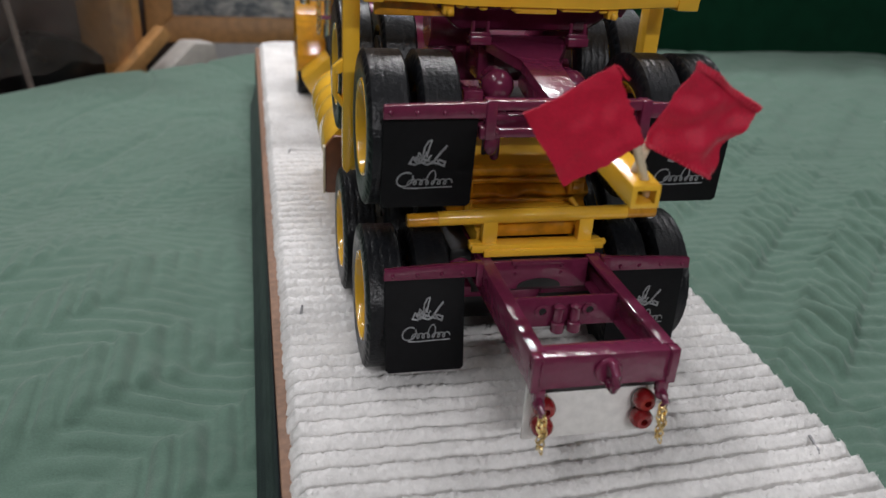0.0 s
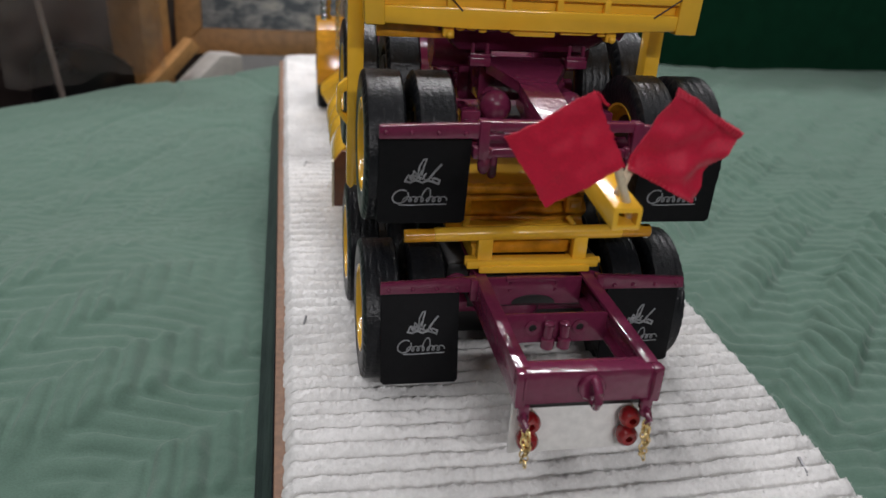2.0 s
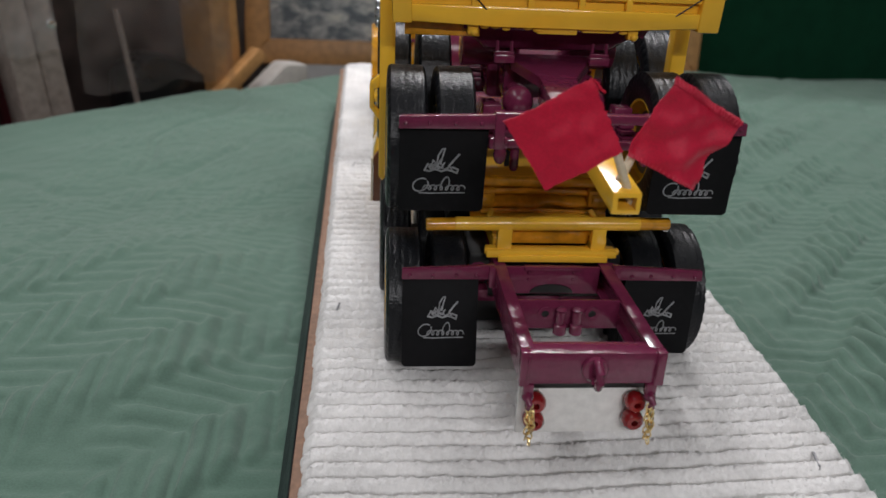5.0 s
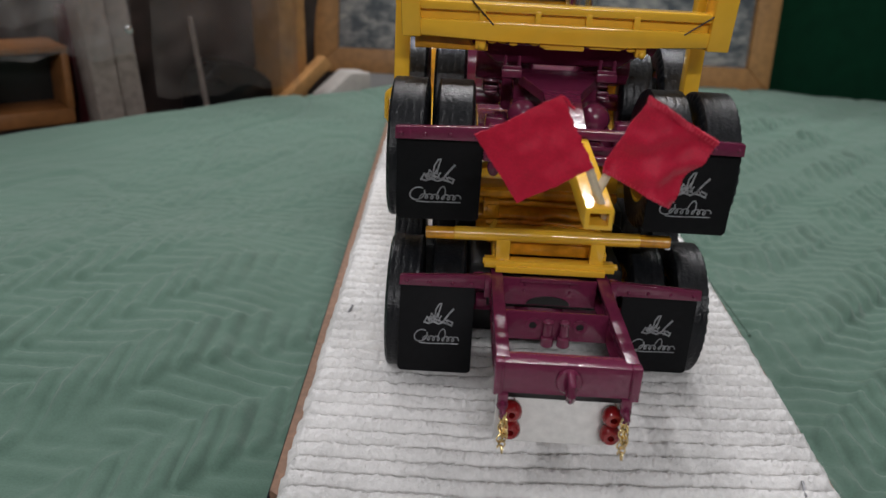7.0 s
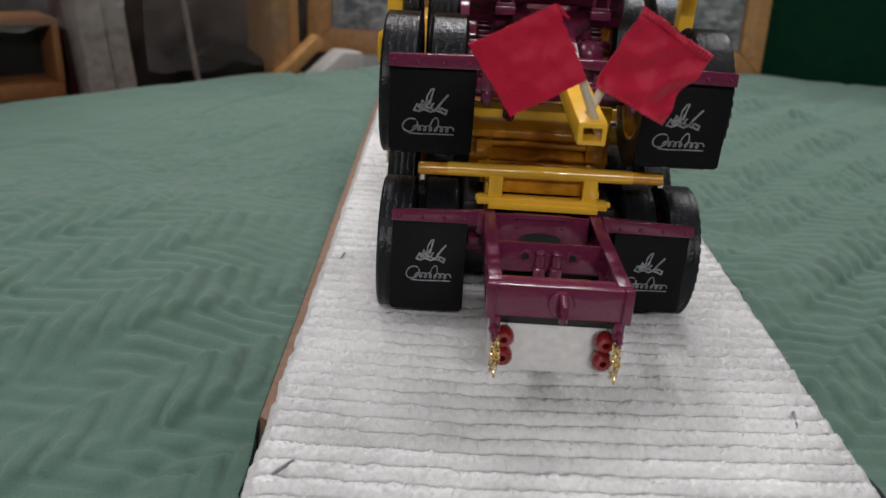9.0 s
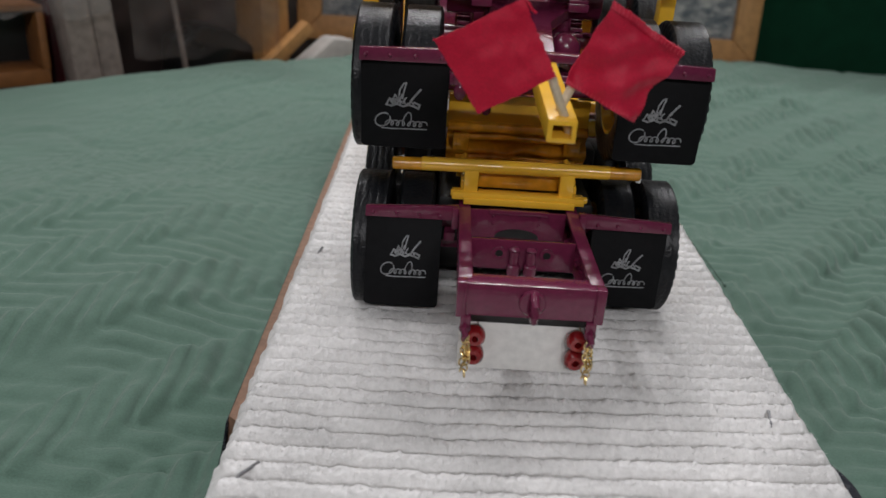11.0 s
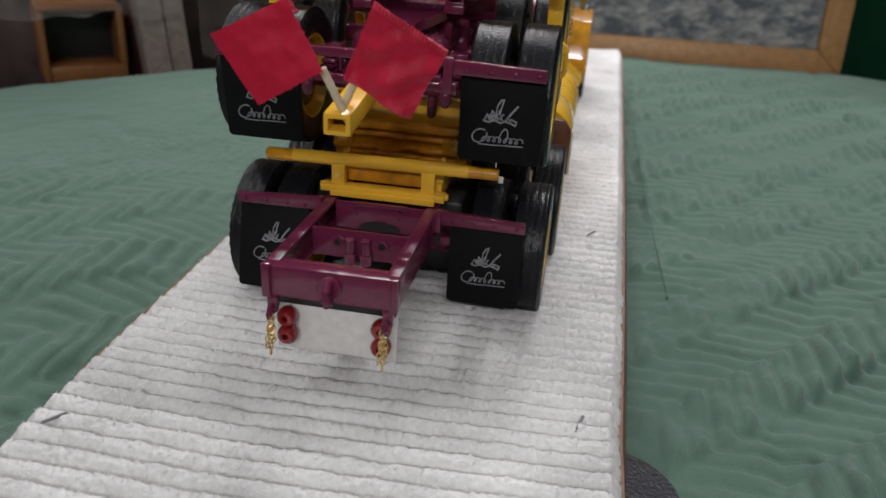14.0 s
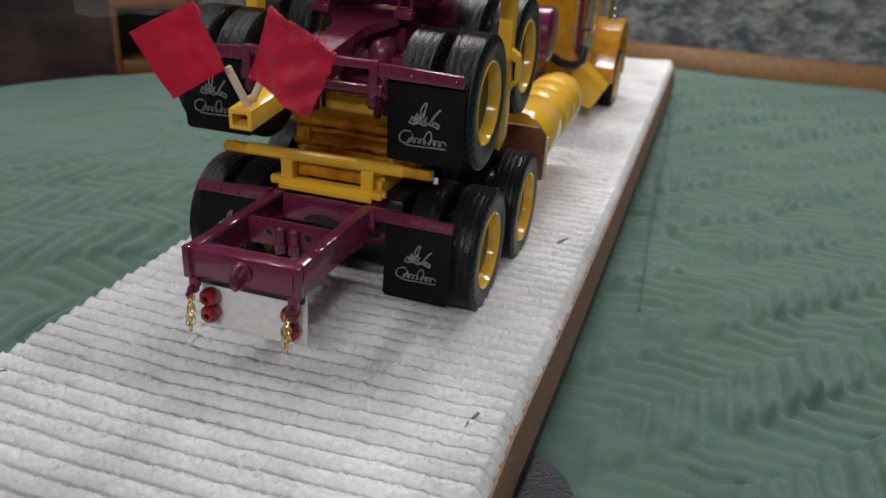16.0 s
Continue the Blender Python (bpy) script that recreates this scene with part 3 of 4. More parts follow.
def flap_mark(x, z, s, y):
    """The silver mark on a flap: a scribbled pile with a slanting stroke, over a looped line and an underline."""
    bm = B()
    j = random.Random(7)
    peak = [(-5.0, 2.0), (-4.2, 3.6), (-3.4, 2.6), (-2.6, 4.8), (-1.6, 3.4), (-1.2, 6.4), (0.0, 8.4), (0.7, 8.6), (0.2, 6.2), (-0.4, 3.6)]
    base = [(-5.2, 1.6), (-3.6, 1.2), (-2.0, 1.9), (-0.2, 1.2), (1.6, 1.8), (3.4, 1.3), (4.6, 0.7), (4.8, 1.9), (3.2, 2.6)]
    slash = [(2.2, 3.0), (3.6, 5.2), (5.2, 6.8)]
    for line, w in ((peak, 0.6), (base, 0.75), (slash, 0.8), ([(-3.2, 1.8), (-1.4, 2.6), (-0.4, 5.0)], 0.6), ([(1.2, 1.6), (2.4, 3.0), (3.0, 1.8)], 0.6)):
        stroke(bm, [(x + s * (a + 0.15 * j.uniform(-1, 1)), z + s * b) for a, b in line], y, s * w * 0.8)
    for k in range(16):
        a, b = j.uniform(-4.2, 2.6), j.uniform(1.2, 3.4)
        stroke(bm, [(x + s * a, z + s * b), (x + s * (a + j.uniform(-0.9, 0.9)), z + s * (b + j.uniform(0.4, 1.2)))], y, s * 0.45)
    # a large opening loop, then a row of small slanting loops with one tall loop among them
    loop = [(-6.3 + 2.3 * math.cos(q) + 0.5 * math.sin(q), -3.4 + 2.2 * math.sin(q)) for q in [1.0 + 0.45 * k for k in range(14)]]
    waves = []
    for k in range(7 * 12 + 1):
        q = k / 12
        tall = 2.7 if 3.2 <= q <= 4.2 else 1.0
        up = 0.95 * tall * (0.5 - 0.5 * math.cos(2 * math.pi * (q - 0.2)))
        waves.append((-5.6 + 1.75 * q - 0.75 * math.sin(2 * math.pi * (q - 0.2)) + 0.35 * up, -5.1 + 1.75 * up))
    under = [(-6.6, -6.1), (-3.0, -6.2), (2.0, -6.0), (7.4, -5.9)]
    for line, w in ((loop, 0.42), (waves, 0.38), (under, 0.36)):
        stroke(bm, [(x + s * a, z + s * b) for a, b in line], y, s * w)
    return bm


def mud_flap(parent, x0, x1, y, z0, z1, lean, mark_x, mark_z, s):
    """A hanging black flap between x0 and x1; lean is how far its foot hangs forward."""
    bm = B()
    c = 0.9
    prism(bm, [(x0, z1), (x1, z1), (x1, z0 + c), (x1 - c, z0), (x0 + c, z0), (x0, z0 + c)], "y", y, y + 0.9, 0.15)
    flap = part("mud_flap", bm, FLAP, parent, "black mud flap with a silver mark")
    mk = part("mark", flap_mark(mark_x, mark_z, s, y - 0.02), SILVER, flap, "silver printed mark")
    shear = Matrix(((1, 0, 0, 0), (0, 1, -lean / (z1 - z0), lean * z1 / (z1 - z0) * MM), (0, 0, 1, 0), (0, 0, 0, 1)))
    flap.data.transform(shear)
    mk.data.transform(shear)
    return flap


def rivets(bm, xs, y, z, r=0.58):
    for x in xs:
        ball(bm, (x, y, z), r, seg=8)


# ---- the truck ----
TRUCK = thing("model_log_truck", "yellow and plum scale model logging truck standing on white plush", "model truck", pose(-0.4 * MM, 0, 0.0, 0, 0, -0.72))


def truck_rear():
    t = TRUCK
    for s in (-1, 1):
        bm = B()
        prism(bm, [(s * 18.2, 31.0), (s * 18.2, 40.5), (s * 14.6, 40.5), (s * 14.6, 39.3), (s * 17.0, 39.3), (s * 17.0, 32.2), (s * 14.6, 32.2), (s * 14.6, 31.0)], "y", -0.5, 330, 0.25)
        part("frame_rail", bm, PURPLE, t)
    # tail cross member with welded end plates
    bm = B()
    box(bm, -17.0, 17.0, -3.0, 3.0, 31.2, 40.2, 0.5)
    tail = part("tail_crossmember", bm, PURPLE, t)
    for s in (-1, 1):
        bm = B()
        box(bm, s * 17.2 - 1.3, s * 17.2 + 1.3, -3.6, -0.6, 30.8, 40.6, 0.4)
        box(bm, s * 16.4 - 0.3, s * 16.4 + 0.3, -4.0, -3.0, 33, 39.6, 0.2)
        part("end_plate", bm, PURPLE, tail)
        bm = B()
        box(bm, s * 15.8 - 1.4, s * 15.8 + 1.4, -3.4, -0.8, 27.6, 31.4, 0.5)
        ball(bm, (s * 15.8, -2.8, 27.4), 1.6, seg=12)
        pipe(bm, [(s * 15.8, -2.8, 28.4), (s * 15.8, -4.6, 28.0), (s * 15.8, -5.6, 26.8), (s * 15.8, -5.0, 25.6)], 0.95, 8)
        part("chain_hook", bm, PURPLE, tail)
    bm = B()
    cyl(bm, (0.3, -2.8, 36.0), (0.3, -4.3, 36.0), 3.4, 24)
    pipe(bm, [(0.6, -3.5, 38.2), (0.6, -5.6, 38.4), (0.6, -7.4, 36.8), (0.6, -7.8, 34.6), (0.6, -6.8, 32.8), (0.6, -5.0, 32.6), (0.6, -3.9, 33.6)], 1.15, 10)
    part("pintle_hook", bm, PURPLE, tail)
    # cross plate with two rimmed black discs as hole shade, and two stub pipes
    bm = B()
    box(bm, -14.6, 14.6, 25.2, 26.4, 31.2, 40.0, 0.2)
    part("cross_plate", bm, PURPLE, t)
    for x in (-6.7, 6.7):
        bm = B()
        lathe(bm, [(1.1, 0.0), (2.1, 0.0), (2.1, 0.5), (1.1, 0.5)], 18, closed=True)
        bmesh.ops.rotate(bm, verts=bm.verts, cent=(0, 0, 0), matrix=Matrix.Rotation(-math.pi / 2, 3, "Z"))
        bmesh.ops.translate(bm, verts=bm.verts, vec=(x, 25.0, 36.2))
        part("hole_rim", bm, PURPLE, t)
        # nothing is drilled: a black disc stands for the shade inside the hole
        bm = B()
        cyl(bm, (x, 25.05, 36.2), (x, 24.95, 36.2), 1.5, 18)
        part("hole_shade", bm, IRON, t, "black disc painting in the shade of a drilled opening")
    for x in (-2.4, 2.2):
        bm = B()
        cyl(bm, (x, 23.6, 30.4), (x, 23.6, 33.6), 1.9, 16)
        cyl(bm, (x, 23.9, 33.4), (x, 23.9, 37.6), 1.35, 14)
        ball(bm, (x, 23.6, 38.0), 1.5, 1.1, 0.9, 0.6, 12)
        part("stub_pipe", bm, PURPLE, t)
    bm = B()
    box(bm, -14.6, 14.6, 47.0, 48.2, 31.2, 40.2, 0.2)
    box(bm, -9, 9, 46.0, 48.0, 39.3, 40.6, 0.2)
    rivets(bm, (-7.6, 6.4), 46.8, 38.4, 0.5)
    rivets(bm, (-7.6, 6.4), 46.8, 36.2, 0.5)
    part("rear_plate", bm, PURPLE, t)
    # black arched plate, its colour standing for the shade in an uncut opening
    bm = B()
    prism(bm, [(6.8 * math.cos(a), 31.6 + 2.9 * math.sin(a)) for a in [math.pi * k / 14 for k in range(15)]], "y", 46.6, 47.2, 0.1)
    part("arch_shade", bm, IRON, t, "black arched plate painting in the shade of an opening")
    bm = B()
    box(bm, -25, 25, 58, 160, 24, 40, 2)
    box(bm, -45, 45, 95, 110, 6, 30, 3)
    box(bm, -30, 30, 66, 140, 10, 26, 3)
    part("belly", bm, IRON, t, "black suspension block under the frame")
    # flap bars
    for s in (-1, 1):
        bm = B()
        prism(bm, [(s * 18.4, 41.6), (s * 46.3, 40.2), (s * 46.5, 36.8), (s * 18.4, 37.0)], "y", 44.6, 46.6, 0.35)
        box(bm, min(s * 18.2, s * 20.2), max(s * 18.2, s * 20.2), 43.6, 47.6, 34.6, 41.4, 0.3)
        bar = part("flap_bar", bm, PURPLE, t)
        for x in (24, 30, 37, 44):
            bm = B()
            ball(bm, (s * x, 44.55, 38.4), 0.66, seg=10)
            part("rivet", bm, PURPLE, bar)
    mud_flap(t, -46.0, -23.0, 46.0, 9.4, 37.6, -6.2, -33.6, 23.8, 0.86)
    mud_flap(t, 23.0, 46.0, 46.6, 10.6, 37.6, -1.2, 35.0, 23.0, 0.86)
    # white plate, bead lights and chains under the tail
    bm = B()
    box(bm, -17.0, 17.2, 2.6, 3.6, 12.4, 30.6, 0.25)
    plate = part("tail_plate", bm, CARD, t, "white plastic tail plate")
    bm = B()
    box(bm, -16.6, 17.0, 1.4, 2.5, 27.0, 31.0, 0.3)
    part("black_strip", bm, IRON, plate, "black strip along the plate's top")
    for x in (-13.0, 13.4):
        for z in (23.8, 18.3):
            bm = B()
            lathe(bm, [(0.9, -2.3), (1.9, -2.3), (2.7, -1.4), (2.85, 0.0), (2.7, 1.4), (1.9, 2.3), (0.9, 2.3)], 20, closed=True)
            bmesh.ops.rotate(bm, verts=bm.verts, cent=(0, 0, 0), matrix=Matrix.Rotation(-math.pi / 2, 3, "Z"))
            bmesh.ops.translate(bm, verts=bm.verts, vec=(x, 0.2, z))
            lamp = part("tail_light", bm, RED_LENS, plate, "round red glass bead lamp")
        bm = B()
        pipe(bm, [(x + 0.4, 2.2, 27.4), (x + 0.8, 0.8, 26.6), (x + 1.8, -0.6, 25), (x + 1.2, -0.4, 22)], 0.11, 6)
        part("bead_wire", bm, GOLD, plate, "thin gold wire")
    for s in (-1, 1):
        bm = B()
        for strand, (dx, n) in enumerate(((-0.7, 6), (0.8, 5), (0.1, 7))):
            for k in range(n):
                a = 1.15
                turn = (Matrix.Rotation((k % 2) * math.pi / 2 + strand * 0.7 + 0.35 * math.sin(k * 2.1 + strand), 4, "Z") @ Matrix.Rotation(0.25 * math.sin(k * 1.7 + strand), 4, "X"))
                c = Vector((s * 15.9 + dx * (0.4 + 0.12 * k) - 0.5 * s, -5.2 - 0.25 * k, 25.6 - 1.5 * k))
                ring = [c + turn @ Vector((0.75 * math.cos(q), 0, 1.25 * math.sin(q))) for q in [2 * math.pi * i / 12 for i in range(13)]]
                pipe(bm, ring, 0.22, 6)
        part("safety_chain", bm, GOLD, t, "gold safety chain hanging in loops")


truck_rear()


def log_cradle():
    """The yellow cradle between the rear wheels that carries the trailer, its roller and the tall stakes."""
    t = TRUCK
    bm = B()
    box(bm, -20.6, 20.0, 49.6, 54.6, 42.0, 44.4, 0.4)
    box(bm, -17.0, 17.0, 48.6, 50.2, 41.0, 43.0, 0.3)
    for s in (-1, 1):
        cyl(bm, (s * 17, 51.6, 43.4), (s * 21, 51.6, 43.6), 1.1, 10)
    base = part("cradle_base", bm, YELLOW, t)
    for x in (-15.0, 14.2):
        bm = B()
        box(bm, x - 2.2, x + 2.2, 51.0, 54.4, 44.0, 51.4, 0.3)
        part("post", bm, YELLOW, base)
    bm = B()
    cyl(bm, (-30.5, 52.8, 51.9), (27, 52.8, 52.5), 2.15, 20)
    roller = part("cross_tube", bm, YELLOW, base)
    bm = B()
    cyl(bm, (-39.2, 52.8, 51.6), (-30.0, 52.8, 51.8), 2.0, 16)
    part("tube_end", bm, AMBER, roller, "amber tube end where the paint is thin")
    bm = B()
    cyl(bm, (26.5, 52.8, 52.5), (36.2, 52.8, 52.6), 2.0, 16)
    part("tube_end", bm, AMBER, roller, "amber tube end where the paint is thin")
    bm = B()
    box(bm, 35.8, 37.4, 55.2, 55.5, 49.0, 51.2, 0.1)
    part("tape_scrap", bm, CARD, roller, "scrap of white tape on the tube's end")
    bm = B()
    for s in (-1, 1):
        box(bm, s * 15.6 - 2.4, s * 15.6 + 2.4, 55, 128, 41.4, 46.5, 0.4)
    for y, z in ((60, 46.6), (70, 47.4), (82, 47.4), (104, 47.6)):
        box(bm, -18, 18, y - 2.2, y + 2.2, z - 1.4, z + 1.2, 0.3)
    part("cradle_frame", bm, YELLOW, t)
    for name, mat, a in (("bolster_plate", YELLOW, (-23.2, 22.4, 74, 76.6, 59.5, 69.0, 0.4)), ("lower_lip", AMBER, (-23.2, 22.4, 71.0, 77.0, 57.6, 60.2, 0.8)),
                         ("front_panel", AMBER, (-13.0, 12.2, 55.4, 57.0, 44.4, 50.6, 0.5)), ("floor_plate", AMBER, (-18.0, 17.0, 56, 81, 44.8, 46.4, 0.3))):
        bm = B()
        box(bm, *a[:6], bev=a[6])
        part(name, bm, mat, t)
    # black oblongs laid on the uncut bolster plate as the shade inside its slots
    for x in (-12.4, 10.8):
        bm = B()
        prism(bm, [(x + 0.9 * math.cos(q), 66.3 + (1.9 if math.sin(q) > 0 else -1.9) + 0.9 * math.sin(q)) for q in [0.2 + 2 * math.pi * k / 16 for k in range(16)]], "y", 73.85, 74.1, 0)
        part("slot_shade", bm, IRON, t, "black oblong painting in the shade of an elongated opening")
    # the lumpy amber casting behind the lip
    bm = B()
    rows = []
    for j in range(41):
        z = 45.5 + 14.6 * j / 40
        rows.append([bm.verts.new((-23.2 + 45.8 * i / 40, 73.2 + 1.7 * math.sin(z * 0.95 + 1.4 * noise.noise((i * 0.09, 2.0, 0.0))) + 2.0 * noise.noise((i * 0.16, z * 0.22, 4.0)) + 0.1 * (z - 52), z + 0.8 * noise.noise((i * 0.1, 7.0, z * 0.1)))) for i in range(41)])
    rows.append([bm.verts.new((v.co.x, 88, v.co.z)) for v in rows[-1]])
    rows.insert(0, [bm.verts.new((v.co.x, 88, v.co.z)) for v in rows[0]])
    for ra, rb in zip(rows, rows[1:]):
        for i in range(40):
            bm.faces.new((ra[i], ra[i + 1], rb[i + 1], rb[i]))
    for i in (0, 40):
        bm.faces.new([r[i] for r in rows])
    bmesh.ops.recalc_face_normals(bm, faces=bm.faces)
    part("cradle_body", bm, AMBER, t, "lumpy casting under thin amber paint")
    for z in (48.6, 55.4):
        bm = B()
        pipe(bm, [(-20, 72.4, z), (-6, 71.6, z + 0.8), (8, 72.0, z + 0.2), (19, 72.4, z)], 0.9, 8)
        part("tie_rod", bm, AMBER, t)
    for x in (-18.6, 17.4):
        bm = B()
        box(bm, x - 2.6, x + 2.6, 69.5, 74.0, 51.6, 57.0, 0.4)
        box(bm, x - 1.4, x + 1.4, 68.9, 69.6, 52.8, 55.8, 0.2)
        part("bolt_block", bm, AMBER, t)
        bm = B()
        pipe(bm, [(x, 66, 44), (x * 0.97, 67, 49), (x * 0.9, 69, 50.5)], 0.9, 8)
        part("strap", bm, YELLOW, t)
    # stakes between the tandem wheels
    for xc, s in ((-51.0, -1), (46.4, 1)):
        bm = B()
        prism(bm, [(xc - 2.5, 128), (xc + 2.5, 128), (xc + 2.5, 56), (xc + s * 1.2, 51.5), (xc - 2.5, 53)], "y", 92.5, 98.5, 0.35)
        stake = part("stake", bm, YELLOW, t, "tall yellow log stake")
        bm = B()
        prism(bm, [(xc + s * 2.3, 88.0), (xc + s * 5.6, 85.4), (xc + s * 5.6, 82.6), (xc + s * 2.3, 83.8)], "y", 93.4, 97.6, 0.5)
        box(bm, *sorted((xc + s * 4.2, xc + s * 5.7)), 93.4, 97.6, 76.6, 84.5, 0.4)
        prism(bm, [(xc + s * 2.3, 72.4), (xc + s * 2.3, 75.6), (xc + s * 4.2, 77.4), (xc + s * 5.7, 77.0)], "y", 93.4, 97.6, 0.4)
        part("stake_loop", bm, YELLOW, stake)
    bm = B()
    box(bm, -51, 46, 93, 98, 52.4, 57.5, 0.5)
    part("bunk_beam", bm, YELLOW, t)


log_cradle()


def truck_running_gear():
    t = TRUCK
    axle_set(t, 69.0, 21.4, 0.9, 46.2, skew=3.3, size=1.035)
    axle_set(t, 118.5, 21.4, 1.1, 48.0, skew=1.5, size=1.042)
    for y in (69.0, 118.5):
        bm = B()
        cyl(bm, (-38, y, 20.6), (38, y, 20.6), 3.6, 16)
        ball(bm, (0, y, 21.5), 9.5, 1.0, 0.9, 1.0, 20)
        part("axle", bm, PURPLE, t)
        for s in (-1, 1):
            bm = B()
            box(bm, s * 20.5 - 1.8, s * 20.5 + 1.8, y - 16, y + 16, 26.5, 29.5, 0.4)
            cyl(bm, (s * 21.5, y - 11.5, 33), (s * 21.5, y - 5.5, 33), 3.8, 16, dome=1.2)
            part("spring", bm, PURPLE, t)
    for s in (-1, 1):
        bm = B()
        box(bm, s * 25.5 - 3.2, s * 25.5 + 3.2, 88, 100, 16, 49, 0.8)
        cyl(bm, (s * 25.5, 87, 40), (s * 25.5, 101, 40), 4.4, 16)
        part("suspension_box", bm, IRON, t, "black suspension box between the tandem wheels")


truck_running_gear()


def truck_front():
    """Tanks, steps, cab back, stacks and front wheels of the tractor, as far as they show past the load."""
    t = TRUCK
    for s in (-1, 1):
        bm = B()
        prof = [(0.06, 0.0), (12.4, 0.0), (13.4, 0.5), (13.8, 1.6)]
        for y0, y1 in ((2, 36), (38, 54), (56, 72), (74, 92)):
            prof += [(12.5, y0), (13.7, y0 + 1.8), (14.3, y0 + 5.0), (14.5, (y0 + y1) / 2), (14.3, y1 - 5.0), (13.7, y1 - 1.8), (12.5, y1)]
        prof += [(13.0, 96), (11.6, 98), (0.06, 98)]
        lathe(bm, prof, 36)
        bmesh.ops.rotate(bm, verts=bm.verts, cent=(0, 0, 0), matrix=Matrix.Rotation(math.pi / 2, 3, "Z"))
        bmesh.ops.translate(bm, verts=bm.verts, vec=(s * 41.5, 150, 38.5))
        tank = part("fuel_tank", bm, YELLOW, t, "yellow ribbed barrel fuel tank")
        bm = B()
        prism(bm, [(s * 30, 25), (s * 55.5, 25), (s * 55.5, 44), (s * 52.5, 48), (s * 30, 48)], "y", 144, 146.5, 0.4)
        panel = part("splash_panel", bm, BROWN, t, "brown splash panel behind the tank")
        bm = B()
        box(bm, *sorted((s * 55.6, s * 56.4)), 143.6, 147.0, 25, 44, 0.2)
        part("pale_edge", bm, DOWEL, panel, "pale raw edge")
        # folded step under the cab
        bm = B()
        prism(bm, [(s * 34, 41), (s * 38, 40), (s * 56.5, 25), (s * 49, 12), (s * 34, 14)], "y", 338, 370, 0.6)
        part("step", bm, YELLOW, t)
        # front fender
        bm = B()
        arc = [(402 + 37 * math.cos(a), 26 + 37 * math.sin(a)) for a in [math.pi * (k - 0.8) / 12 for k in range(14)]]
        inner = [(402 + 34.5 * math.cos(a), 26 + 34.5 * math.sin(a)) for a in [math.pi * (k - 0.8) / 12 for k in range(14)]]
        prism(bm, arc + inner[::-1], "x", *sorted((s * 30, s * 58)), 0.4)
        part("front_fender", bm, ORANGE, t, "orange gloss front fender")
        wheel(t, s * 52, 402, 20.6, True, s)
        # chromed exhaust stack with its dark support pipe
        bm = B()
        cyl(bm, (s * 40, 340, 50), (s * 40, 340, 190), 2.5, 20)
        cyl(bm, (s * 40, 340, 49), (s * 40, 340, 58), 3.1, 20)
        part("exhaust_pipe", bm, CHROME, t, "chrome exhaust stack")
        bm = B()
        cyl(bm, (s * 35.5, 338, 46), (s * 35.5, 338, 180), 1.5, 12)
        cyl(bm, (s * 30, 338, 62), (s * 46, 338, 62), 1.2, 10)
        part("grab_rail", bm, PURPLE, t)
        bm = B()
        rib = []
        for k in range(26):
            rib += [(2.6, 66 + 4.4 * k), (3.4, 66.9 + 4.4 * k), (3.4, 69.0 + 4.4 * k), (2.6, 69.9 + 4.4 * k)]
        lathe(bm, rib, 18)
        bmesh.ops.rotate(bm, verts=bm.verts, cent=(0, 0, 0), matrix=Matrix.Rotation(-math.pi / 2, 3, "Y"))
        bmesh.ops.translate(bm, verts=bm.verts, vec=(s * 52.5, 364, 0))
        part("air_cleaner_pipe", bm, CHROME, t, "ribbed chrome intake pipe")
        bm = B()
        pipe(bm, [(s * 22, 322, 46), (s * 28, 324, 42), (s * 36, 330, 40), (s * 39.4, 335, 43), (s * 40, 340, 52)], 2.7, 12)
        part("exhaust_elbow", bm, IRON, t, "black exhaust elbow")
    bm = B()
    cyl(bm, (-33, 256, 69), (33, 256, 69), 14.5, 32, dome=2)
    part("cross_tank", bm, PURPLE, t, "plum cross tank")
    bm = B()
    box(bm, -40, 40, 344, 430, 30, 150, 3)
    cab = part("cab", bm, ORANGE, t, "amber painted cab with a plain back wall")
    bm = B()
    box(bm, -30, 30, 431, 520, 26, 92, 5)
    part("hood", bm, ORANGE, t)
    bm = B()
    box(bm, -33, 33, 342.2, 343.9, 96, 136, 1)
    part("rear_window", bm, BLACK_BAG, cab, "dark rear window")
    for x in (-46, -35, 33, 45):
        bm = B()
        for k in range(14):
            ring = [Vector((x + 0.9 * math.cos(q), 335.5 + (0.7 * math.cos(q) if k % 2 else 0), 110 - 4.2 * k + 2.6 * math.sin(q))) for q in [2 * math.pi * i / 10 for i in range(11)]]
            pipe(bm, ring, 0.6, 6)
        part("load_chain", bm, GOLD, cab, "hanging gold load chain")
    bm = B()
    box(bm, -34, 34, 300, 327, 24, 34, 1)
    part("deck_plate", bm, IRON, t, "black deck plate behind the cab")


truck_front()

# ---- the trailer that rides on the truck ----
TRAILER = thing("log_trailer", "plum logging trailer with yellow bunk loaded on top of the truck", "trailer", pose(-0.4 * MM, 0, 0, 0, 0, -0.72))


